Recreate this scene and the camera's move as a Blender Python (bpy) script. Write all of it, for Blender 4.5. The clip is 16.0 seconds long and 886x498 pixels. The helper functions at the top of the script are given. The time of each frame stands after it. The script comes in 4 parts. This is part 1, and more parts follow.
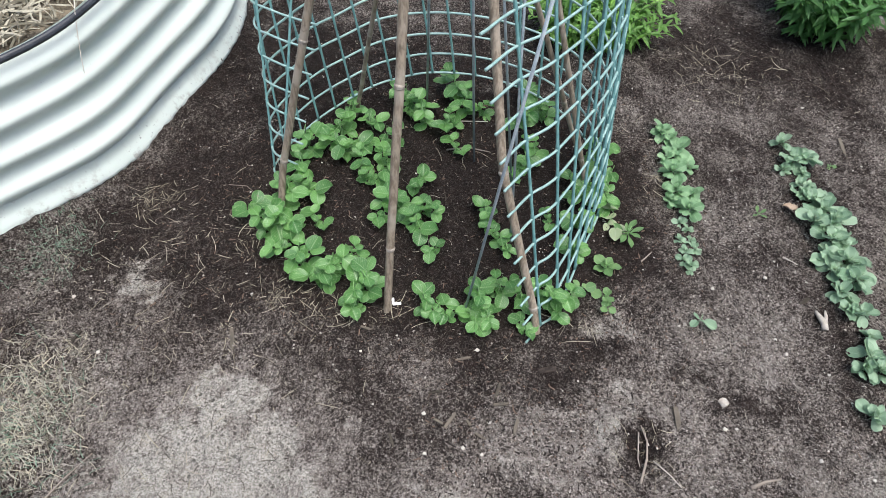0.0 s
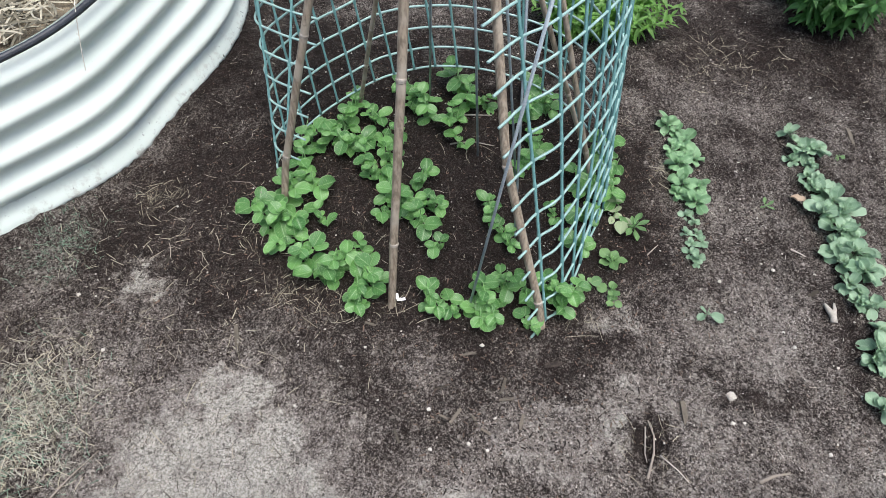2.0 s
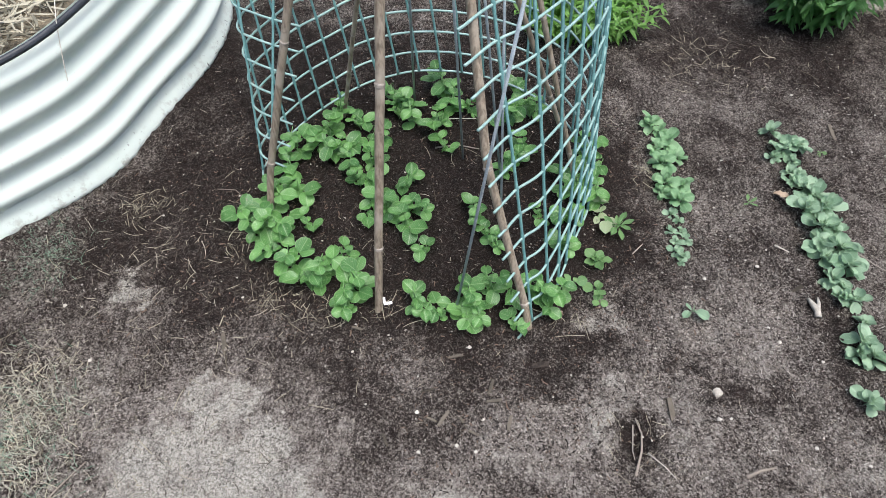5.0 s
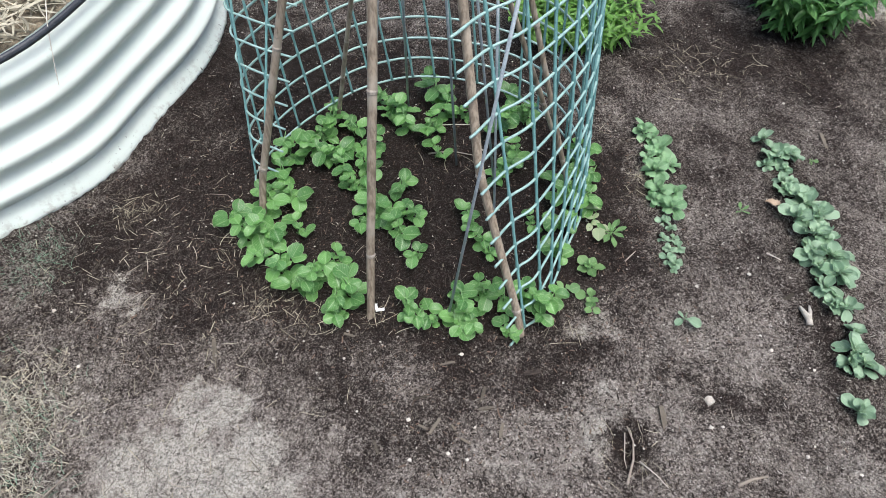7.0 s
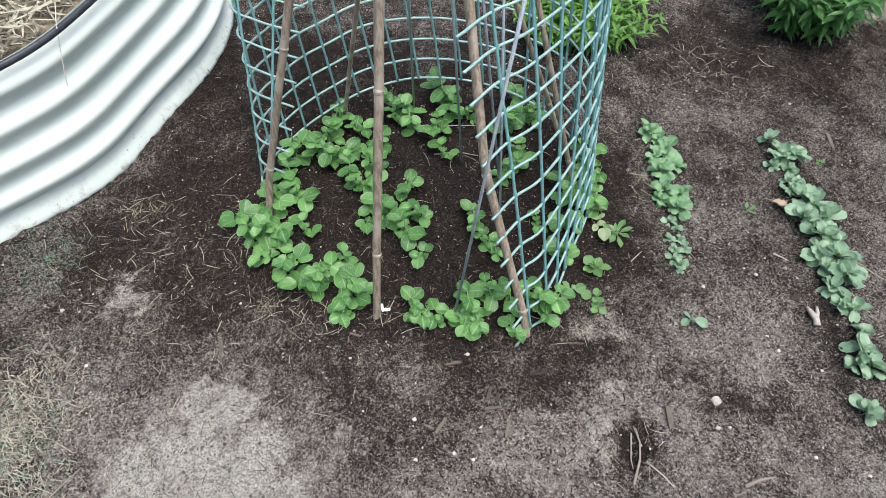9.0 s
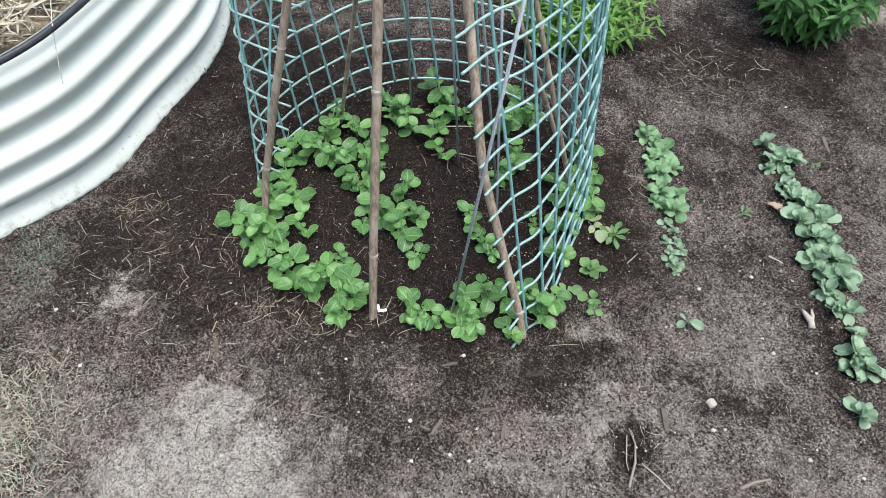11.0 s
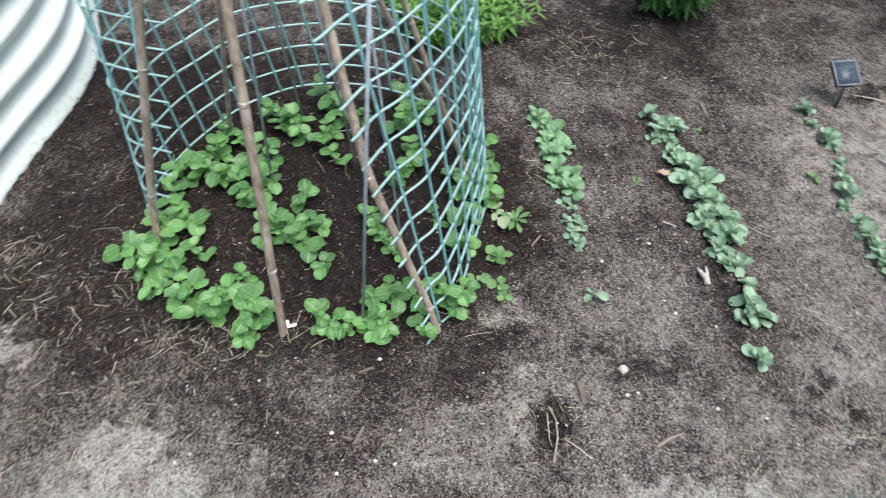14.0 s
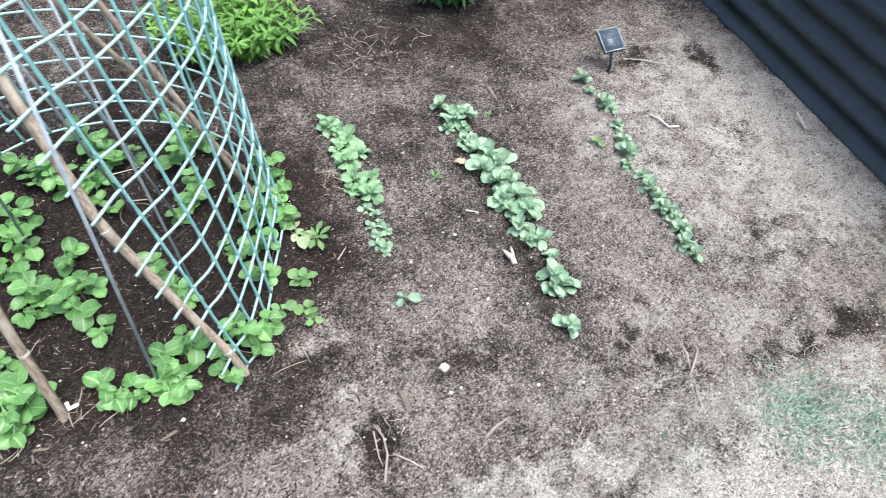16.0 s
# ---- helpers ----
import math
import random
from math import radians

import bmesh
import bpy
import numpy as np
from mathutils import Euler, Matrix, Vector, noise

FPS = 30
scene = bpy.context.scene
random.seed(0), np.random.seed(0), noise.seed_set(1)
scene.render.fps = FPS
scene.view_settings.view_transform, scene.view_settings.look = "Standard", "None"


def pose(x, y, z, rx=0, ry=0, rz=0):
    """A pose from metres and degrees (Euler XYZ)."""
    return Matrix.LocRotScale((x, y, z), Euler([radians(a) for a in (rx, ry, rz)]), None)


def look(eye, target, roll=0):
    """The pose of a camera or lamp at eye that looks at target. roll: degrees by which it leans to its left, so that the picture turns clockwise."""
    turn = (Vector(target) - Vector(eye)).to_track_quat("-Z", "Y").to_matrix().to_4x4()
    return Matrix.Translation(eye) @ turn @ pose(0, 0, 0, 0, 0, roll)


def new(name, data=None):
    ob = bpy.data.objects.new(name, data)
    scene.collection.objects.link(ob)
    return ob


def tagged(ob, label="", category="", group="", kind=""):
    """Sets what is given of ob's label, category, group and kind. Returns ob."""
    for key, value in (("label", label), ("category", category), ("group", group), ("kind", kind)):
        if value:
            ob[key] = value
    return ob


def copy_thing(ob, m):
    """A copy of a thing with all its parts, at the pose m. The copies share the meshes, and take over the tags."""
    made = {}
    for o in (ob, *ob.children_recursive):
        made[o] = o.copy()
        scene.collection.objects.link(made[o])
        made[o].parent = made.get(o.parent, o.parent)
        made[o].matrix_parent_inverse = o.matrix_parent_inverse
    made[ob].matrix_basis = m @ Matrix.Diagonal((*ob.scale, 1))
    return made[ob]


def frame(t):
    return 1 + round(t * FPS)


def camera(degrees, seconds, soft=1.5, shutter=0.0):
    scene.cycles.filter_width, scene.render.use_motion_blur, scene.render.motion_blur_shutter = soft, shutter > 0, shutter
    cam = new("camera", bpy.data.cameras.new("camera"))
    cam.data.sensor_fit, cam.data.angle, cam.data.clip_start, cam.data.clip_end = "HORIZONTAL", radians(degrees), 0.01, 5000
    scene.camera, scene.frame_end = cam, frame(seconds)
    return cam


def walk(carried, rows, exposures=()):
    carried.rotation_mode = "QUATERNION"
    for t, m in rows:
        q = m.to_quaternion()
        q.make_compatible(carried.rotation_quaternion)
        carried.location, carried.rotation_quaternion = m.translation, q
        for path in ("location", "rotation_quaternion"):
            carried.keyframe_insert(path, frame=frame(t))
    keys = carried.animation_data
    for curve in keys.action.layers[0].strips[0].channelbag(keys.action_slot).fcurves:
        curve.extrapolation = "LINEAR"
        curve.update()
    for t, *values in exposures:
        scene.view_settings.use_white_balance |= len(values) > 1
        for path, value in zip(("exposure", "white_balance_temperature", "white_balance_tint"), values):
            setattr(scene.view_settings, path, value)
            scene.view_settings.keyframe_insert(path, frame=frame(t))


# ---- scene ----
cam = camera(74.0, 16.0, soft=0.7, shutter=0.5)
PATH = [
    (0, (0.149, 0.294, 1.392), (0.138, 1.385, -0.283), 3.1),
    (0.5, (0.149, 0.289, 1.391), (0.128, 1.383, -0.284), 2.3),
    (1, (0.151, 0.297, 1.394), (0.124, 1.38, -0.287), 1.9),
    (1.5, (0.152, 0.299, 1.39), (0.116, 1.376, -0.294), 1.4),
    (2, (0.153, 0.3, 1.385), (0.124, 1.375, -0.301), 1.8),
    (2.5, (0.152, 0.299, 1.386), (0.113, 1.375, -0.3), 1.5),
    (3, (0.152, 0.295, 1.391), (0.109, 1.379, -0.289), 1.4),
    (3.5, (0.158, 0.293, 1.395), (0.118, 1.383, -0.282), 1.1),
    (4, (0.173, 0.297, 1.393), (0.159, 1.386, -0.284), 1.4),
    (4.2, (0.177, 0.294, 1.391), (0.163, 1.381, -0.288), 1.1),
    (6.5, (0.183, 0.295, 1.387), (0.168, 1.394, -0.284), 1.7),
    (7, (0.186, 0.302, 1.389), (0.187, 1.403, -0.281), 2.2),
    (7.5, (0.182, 0.308, 1.39), (0.167, 1.401, -0.285), 1.9),
    (8, (0.184, 0.305, 1.39), (0.158, 1.397, -0.285), 1.2),
    (8.5, (0.185, 0.298, 1.389), (0.168, 1.403, -0.278), 1.4),
    (9, (0.183, 0.295, 1.387), (0.168, 1.403, -0.278), 1.5),
    (11.5, (0.179, 0.298, 1.386), (0.181, 1.408, -0.278), 2.7),
    (12, (0.18, 0.287, 1.385), (0.18, 1.405, -0.274), 2.7),
    (12.5, (0.181, 0.284, 1.387), (0.185, 1.409, -0.267), 2.8),
    (13, (0.183, 0.28, 1.382), (0.192, 1.402, -0.274), 2.9),
    (13.5, (0.212, 0.291, 1.386), (0.291, 1.402, -0.275), 2.9),
    (14, (0.269, 0.298, 1.384), (0.479, 1.396, -0.274), 4.1),
    (14.5, (0.334, 0.296, 1.382), (0.632, 1.396, -0.262), 2.5),
    (15, (0.402, 0.286, 1.377), (0.827, 1.316, -0.284), 5.2),
    (15.5, (0.444, 0.297, 1.367), (0.978, 1.304, -0.276), 7.9),
    (16, (0.498, 0.306, 1.371), (1.085, 1.297, -0.264), 9.1),
]
EXPOSURES = [(0, 0.50, 6090, 9.5), (13.0, 0.58, 6090, 9.5), (14.5, 0.99, 6000, 8), (15.0, 1.34, 6000, 9.0), (16.0, 1.25, 5980, 9.8)]
walk(cam, [(t, look(eye, target, roll)) for t, eye, target, roll in PATH], EXPOSURES)

# ---- world, sun, exposure ----
world = bpy.data.worlds.new("overcast_sky")
scene.world = world
world.use_nodes = True
wn, wl = world.node_tree.nodes, world.node_tree.links
sky = wn.new("ShaderNodeTexSky")
sky.sky_type = "NISHITA"
sky.sun_disc = False
sky.sun_elevation, sky.sun_rotation = radians(75), radians(127)
sky.air_density, sky.dust_density, sky.ozone_density = 1.0, 6.0, 1.0
wl.new(sky.outputs[0], wn["Background"].inputs[0])
wn["Background"].inputs[1].default_value = 0.15
sun = new("sun", bpy.data.lights.new("sun", "SUN"))
sun.data.energy, sun.data.angle, sun.data.color = 2.3, radians(40), (1.0, 0.97, 0.93)
sun.matrix_world = look((0.6, -0.45, 3.0), (0, 0, 0))


# ---- material tools ----
class Nodes:
    """A short way to write node materials."""
    def __init__(self, name, roughness=0.8, metallic=0.0):
        self.m = bpy.data.materials.new(name)
        self.m.use_nodes = True
        self.t = self.m.node_tree
        self.b = self.t.nodes["Principled BSDF"]
        self.b.inputs["Roughness"].default_value = roughness
        self.b.inputs["Metallic"].default_value = metallic
        self.co = self.t.nodes.new("ShaderNodeTexCoord").outputs["Object"]

    def put(self, socket, value):
        if isinstance(value, bpy.types.NodeSocket):
            self.t.links.new(value, socket)
        else:
            socket.default_value = value

    def node(self, kind, outlet=0, **fields):
        n = self.t.nodes.new(kind)
        for key, value in fields.items():
            self.put(n.inputs[key.replace("_", " ")], value)
        return n.outputs[outlet]

    def noise(self, scale, detail=3.0, co=None, rough=0.55):
        n = self.t.nodes.new("ShaderNodeTexNoise")
        self.put(n.inputs["Vector"], co or self.co)
        n.inputs["Scale"].default_value, n.inputs["Detail"].default_value = scale, detail
        n.inputs["Roughness"].default_value = rough
        return n.outputs["Fac"]

    def cells(self, scale):
        """Grains: a random tone for each, and the distance from its middle."""
        n = self.t.nodes.new("ShaderNodeTexVoronoi")
        wob = self.t.nodes.new("ShaderNodeVectorMath")
        wob.operation = "MULTIPLY_ADD"
        soft = self.t.nodes.new("ShaderNodeTexNoise")
        self.put(soft.inputs["Vector"], self.co)
        soft.inputs["Scale"].default_value = scale * 0.8
        self.put(wob.inputs[0], soft.outputs["Color"])
        wob.inputs[1].default_value = (1.1 / scale,) * 3
        self.put(wob.inputs[2], self.co)
        self.put(n.inputs["Vector"], wob.outputs[0])
        n.inputs["Scale"].default_value = scale
        sep = self.t.nodes.new("ShaderNodeSeparateColor")
        self.put(sep.inputs[0], n.outputs["Color"])
        return sep.outputs[0], n.outputs["Distance"]

    def ramp(self, fac, *stops):
        n = self.t.nodes.new("ShaderNodeValToRGB")
        self.put(n.inputs[0], fac)
        while len(n.color_ramp.elements) < len(stops):
            n.color_ramp.elements.new(0.5)
        for e, (at, c) in zip(n.color_ramp.elements, stops):
            e.position, e.color = at, (*c, 1) if len(c) == 3 else c
        return n.outputs[0]

    def span(self, v, a, b, c=0.0, d=1.0, smooth=True):
        n = self.t.nodes.new("ShaderNodeMapRange")
        n.interpolation_type = "SMOOTHSTEP" if smooth else "LINEAR"
        for i, x in enumerate((v, a, b, c, d)):
            self.put(n.inputs[i], x)
        return n.outputs[0]

    def math(self, op, a, b=0.0):
        n = self.t.nodes.new("ShaderNodeMath")
        n.operation = op
        self.put(n.inputs[0], a), self.put(n.inputs[1], b)
        return n.outputs[0]

    def mix(self, fac, a, b, blend="MIX"):
        n = self.t.nodes.new("ShaderNodeMix")
        n.data_type, n.blend_type = "RGBA", blend
        for i, x in ((0, fac), (6, a), (7, b)):
            self.put(n.inputs[i], (*x, 1) if isinstance(x, tuple) and len(x) == 3 else x)
        return n.outputs[2]

    def bump(self, height, strength=0.4, distance=0.004, under=None):
        n = self.t.nodes.new("ShaderNodeBump")
        n.inputs["Strength"].default_value, n.inputs["Distance"].default_value = strength, distance
        self.put(n.inputs["Height"], height)
        if under:
            self.put(n.inputs["Normal"], under)
        return n.outputs[0]

    def random(self):
        return self.t.nodes.new("ShaderNodeObjectInfo").outputs["Random"]

    def island(self):
        return self.t.nodes.new("ShaderNodeNewGeometry").outputs["Random Per Island"]

    def done(self, colour=None, roughness=None, normal=None):
        for key, value in (("Base Color", colour), ("Roughness", roughness), ("Normal", normal)):
            if value is not None:
                self.put(self.b.inputs[key], (*value, 1) if isinstance(value, tuple) and len(value) == 3 else value)
        return self.m


def soil_material(name="garden_soil", loose=False):
    k = Nodes(name, 0.95)
    k.b.inputs["Specular IOR Level"].default_value = 0.12
    broad, mid, fine, grain = k.noise(1.6, 3), k.noise(7, 4), k.noise(38, 5, rough=0.65), k.noise(105, 9, rough=0.8)
    speck = k.noise(620, 2)
    sep = k.t.nodes.new("ShaderNodeSeparateXYZ")
    k.put(sep.inputs[0], k.co)
    wob = k.math("MULTIPLY", k.math("SUBTRACT", k.noise(4.5, 4), 0.5), 0.42)
    wob2 = k.math("MULTIPLY", k.math("SUBTRACT", k.noise(3.7, 4, rough=0.6), 0.5), 0.42)
    wob = k.math("ADD", wob, k.math("MULTIPLY", k.math("SUBTRACT", k.noise(17, 4, rough=0.65), 0.5), 0.20))
    wob2 = k.math("ADD", wob2, k.math("MULTIPLY", k.math("SUBTRACT", k.noise(14, 4, rough=0.65), 0.5), 0.20))
    x, y = k.math("ADD", sep.outputs[0], wob), k.math("ADD", sep.outputs[1], wob2)

    def patch(cx, cy, rx, ry, full=0.35, edge=1.0):
        dx = k.math("DIVIDE", k.math("SUBTRACT", x, cx), rx)
        dy = k.math("DIVIDE", k.math("SUBTRACT", y, cy), ry)
        d = k.math("SQRT", k.math("ADD", k.math("MULTIPLY", dx, dx), k.math("MULTIPLY", dy, dy)))
        return k.span(d, full, edge, 1.0, 0.0)

    def union(*masks):
        out = masks[0]
        for v in masks[1:]:
            out = k.math("MAXIMUM", out, v)
        return out

    # dry sand on top of the soil: the bare foot path, a small dry spot, the edge of the dark bed
    sand = union(patch(-0.34, 0.53, 0.40, 0.36, 0.25), patch(-0.33, 0.77, 0.15, 0.12, 0.2), patch(-0.66, 1.02, 0.13, 0.10, 0.1),
                 k.math("MULTIPLY", patch(0.22, 0.50, 0.30, 0.16, 0.1), 0.7), k.math("MULTIPLY", patch(0.44, 0.66, 0.30, 0.14, 0.2), 0.5), k.math("MULTIPLY", patch(0.04, 0.82, 0.16, 0.09, 0.1), 0.25), k.math("MULTIPLY", patch(1.62, 0.18, 0.85, 0.42, 0.35), 0.95),
                 k.math("MULTIPLY", patch(2.35, 1.20, 0.55, 0.95, 0.25), 0.88), k.math("MULTIPLY", patch(0.95, 0.45, 0.50, 0.16, 0.3), 0.75), k.math("MULTIPLY", patch(1.55, 0.55, 1.0, 0.6, 0.25), 0.52),
                 k.math("MULTIPLY", patch(0.75, 0.72, 0.50, 0.42, 0.1), 0.40), k.math("MULTIPLY", patch(0.92, 1.00, 0.26, 0.24, 0.2), 0.42), k.math("MULTIPLY", patch(0.62, 0.95, 0.17, 0.12, 0.2), 0.6), k.math("MULTIPLY", patch(0.52, 0.74, 0.20, 0.12, 0.2), 0.6),
                 k.math("MULTIPLY", patch(2.1, 1.2, 0.95, 0.95, 0.35), 0.62),
                 k.math("MULTIPLY", patch(1.88, 2.42, 0.30, 0.14, 0.3), 0.9), k.math("MULTIPLY", patch(0.95, 1.1, 0.4, 0.5, 0.1), 0.12), k.math("MULTIPLY", patch(-0.60, 0.74, 0.45, 0.26, 0.2), 0.36))
    sand = k.math("MULTIPLY", sand, k.span(k.noise(10, 5, rough=0.62), 0.38, 0.60, 0.66, 1.12))
    # darker soil: freshly dug and damp round the climbing plants, dark spots in holes, one painted shade
    damp_shade = union(patch(0.10, 1.40, 0.74, 0.54, 0.70), k.math("MULTIPLY", patch(0.62, 0.66, 0.13, 0.10, 0.2), 0.9),
                 k.math("MULTIPLY", patch(0.50, 0.90, 0.20, 0.09, 0.1), 0.45), k.math("MULTIPLY", patch(0.12, 0.85, 0.48, 0.17, 0.3), 0.2), k.math("MULTIPLY", patch(1.22, 0.85, 0.22, 0.5, 0.2), 0.35), patch(1.36, 0.74, 0.07, 0.06, 0.1), k.math("MULTIPLY", patch(1.70, 0.93, 0.07, 0.05, 0.1), 0.8), k.math("MULTIPLY", patch(1.97, 0.82, 0.07, 0.05, 0.1), 0.9),
                 k.math("MULTIPLY", patch(2.12, 0.72, 0.14, 0.08, 0.1), 0.75), k.math("MULTIPLY", patch(0.86, 0.80, 0.10, 0.08, 0.2), 0.5), k.math("MULTIPLY", patch(0.95, 0.78, 0.06, 0.06, 0.2), 0.6),
                 k.math("MULTIPLY", patch(2.23, 1.24, 0.11, 0.09, 0.2), 0.9), k.math("MULTIPLY", patch(2.32, 1.05, 0.07, 0.05, 0.2), 0.9),
                 # the spot at (1.99, 0.50) is shade painted into the soil colour
                 k.math("MULTIPLY", patch(2.29, 1.62, 0.12, 0.10, 0.2), 0.9), k.math("MULTIPLY", patch(2.08, 1.76, 0.12, 0.08, 0.2), 0.9), k.math("MULTIPLY", patch(1.99, 0.50, 0.14, 0.09, 0.2), 0.8),
                 k.math("MULTIPLY", patch(1.38, 0.59, 0.10, 0.07, 0.2), 0.9), k.math("MULTIPLY", patch(1.45, 0.57, 0.12, 0.06, 0.2), 0.8), k.math("MULTIPLY", patch(1.75, 0.50, 0.18, 0.06, 0.2), 0.9),
                 k.math("MULTIPLY", patch(-0.35, 1.85, 1.2, 0.5, 0.3), 0.45),
                 k.math("MULTIPLY", patch(-0.52, 1.28, 0.5, 0.42, 0.4), 0.55), k.math("MULTIPLY", patch(1.10, 2.12, 0.7, 0.34, 0.3), 0.35))
    # dark crumbs and pale grains mixed: the more sand, the more pale grains
    sandy = k.math("ADD", k.math("MULTIPLY", k.math("SUBTRACT", mid, 0.5), 0.72), 0.405)
    sandy = k.math("ADD", sandy, k.math("MULTIPLY", k.math("SUBTRACT", k.noise(26, 5, rough=0.6), 0.5), 0.34))
    sandy = k.math("ADD", sandy, k.math("MULTIPLY", k.math("SUBTRACT", broad, 0.5), 0.38))
    sandy = k.math("SUBTRACT", k.math("ADD", sandy, k.math("MULTIPLY", sand, 0.55)), k.math("MULTIPLY", damp_shade, 0.40))
    crumb, pit = k.cells(290)
    small, _ = k.cells(520)
    mottle = k.math("ADD", k.math("MULTIPLY", crumb, 0.30), k.math("ADD", k.math("MULTIPLY", small, 0.22), k.math("ADD", k.math("MULTIPLY", grain, 0.32), k.math("MULTIPLY", fine, 0.18))))
    pick = k.span(k.math("ADD", mottle, k.math("MULTIPLY", k.math("SUBTRACT", sandy, 0.5), 1.0)), 0.28, 0.74)
    dark = k.ramp(fine, (0.3, (0.009, 0.0070, 0.0060)), (0.7, (0.038, 0.0262, 0.0218)))
    pale = k.ramp(k.math("ADD", k.math("MULTIPLY", fine, 0.5), k.math("MULTIPLY", grain, 0.5)),
                  (0.32, (0.136, 0.110, 0.096)), (0.5, (0.268, 0.236, 0.208)), (0.68, (0.485, 0.447, 0.405)))
    bleached = k.ramp(k.math("ADD", k.math("MULTIPLY", crumb, 0.5), k.math("MULTIPLY", grain, 0.5)),
                      (0.3, (0.31, 0.290, 0.250)), (0.5, (0.46, 0.437, 0.385)), (0.7, (0.60, 0.575, 0.515)))
    pale = k.mix(k.span(sand, 0.35, 0.85), pale, bleached)
    c = k.mix(pick, dark, pale)
    c = k.mix(k.span(speck, 0.69, 0.75, 0.0, 0.8), c, (0.50, 0.47, 0.43))
    c = k.mix(k.span(k.noise(430, 3), 0.36, 0.45, 0.6, 0.0), c, (0.018, 0.014, 0.012))
    c = k.mix(k.math("MULTIPLY", k.span(k.noise(135, 4, rough=0.62), 0.36, 0.50, 0.88, 0.0), k.span(sand, 0.15, 0.8, 1.0, 0.35)), c, (0.022, 0.016, 0.0135))
    c = k.mix(k.math("MULTIPLY", k.span(k.noise(190, 4, rough=0.65), 0.55, 0.64, 0.0, 0.9), k.span(sandy, 0.15, 0.75, 0.15, 1.0)), c, (0.56, 0.515, 0.455))
    if loose:
        # crumbs lying loose: some damp and dark, some dry and pale
        c = k.mix(k.span(k.island(), 0.05, 0.40, 0.6, 0.0), c, dark)
        c = k.mix(k.math("MULTIPLY", k.span(k.island(), 0.45, 1.0, 0.0, 0.8), k.span(sandy, 0.15, 0.62, 0.10, 1.0)), c, pale)
        c = k.mix(k.math("MULTIPLY", k.span(k.island(), 0.86, 0.95, 0.0, 0.5), k.span(sandy, 0.2, 0.65, 0.06, 1.0)), c, (0.52, 0.485, 0.43))
    n = k.bump(k.math("ADD", fine, k.math("MULTIPLY", mid, 1.5)), 1.0, 0.022)
    n = k.bump(grain, 1.0, 0.010, n)
    n = k.bump(k.math("SUBTRACT", 1.0, pit), 0.8, 0.004, n)
    return k.done(c, k.span(damp_shade, 0, 1, 0.97, 0.85), n)


def leaf_material(name, dark, light, rib, marble=0.0, gloss=0.5, rim=0.0):
    k = Nodes(name, gloss)
    uv = k.t.nodes.new("ShaderNodeTexCoord").outputs["UV"]
    sep = k.t.nodes.new("ShaderNodeSeparateXYZ")
    k.put(sep.inputs[0], uv)
    off = k.math("ABSOLUTE", k.math("SUBTRACT", sep.outputs[0], 0.5))
    w = k.t.nodes.new("ShaderNodeTexWave")
    k.put(w.inputs["Vector"], k.node("ShaderNodeCombineXYZ", X=k.math("SUBTRACT", sep.outputs[1], k.math("MULTIPLY", off, 0.7))))
    w.inputs["Scale"].default_value = 2.4
    vein = k.span(w.outputs["Fac"], 0.86, 1.0, 0.0, 0.28)
    tone = k.math("ADD", k.math("MULTIPLY", k.random(), 0.7), k.math("MULTIPLY", k.noise(55, 3), 0.3))
    c = k.mix(tone, dark, light)
    c = k.mix(k.math("MAXIMUM", k.span(off, 0.0, 0.035, 0.6, 0.0), vein), c, rib)
    if rim:
        c = k.mix(k.span(off, 0.43, 0.5, 0.0, rim), c, rib)
    if marble:
        c = k.mix(k.span(off, 0.44, 0.5, 0.0, 0.45), c, rib)
        c = k.mix(k.span(k.noise(130, 3), 0.58, 0.70, 0.0, marble), c, rib)
    k.done(c, None, k.bump(k.math("ADD", k.noise(160, 2), k.math("MULTIPLY", vein, 2.0)), 0.25, 0.002))
    through_leaf = k.t.nodes.new("ShaderNodeBsdfTranslucent")
    k.put(through_leaf.inputs["Color"], k.mix(0.5, c, tuple(min(1, 1.6 * v) for v in light)))
    mixer = k.t.nodes.new("ShaderNodeMixShader")
    mixer.inputs[0].default_value = 0.3
    k.put(mixer.inputs[1], k.b.outputs[0]), k.put(mixer.inputs[2], through_leaf.outputs[0])
    k.put(k.t.nodes["Material Output"].inputs[0], mixer.outputs[0])
    return k.m


def plain_material(name, dark, light, scale=30.0, roughness=0.6, metallic=0.0, relief=0.2, per="none", distance=0.002):
    k = Nodes(name, roughness, metallic)
    t = k.math("ADD", k.math("MULTIPLY", k.noise(scale, 4), 0.6), k.math("MULTIPLY", k.noise(scale * 6, 3), 0.4))
    if per == "object":
        t = k.math("ADD", k.math("MULTIPLY", t, 0.5), k.math("MULTIPLY", k.random(), 0.5))
    if per == "island":
        t = k.math("ADD", k.math("MULTIPLY", t, 0.3), k.math("MULTIPLY", k.island(), 0.7))
    if per == "few pale":
        t = k.math("ADD", k.math("MULTIPLY", t, 0.3), k.math("MULTIPLY", k.math("POWER", k.island(), 2.8), 0.7))
    return k.done(k.mix(k.span(t, 0.3, 0.7), dark, light), None, k.bump(k.noise(scale * 5, 3), relief, distance))


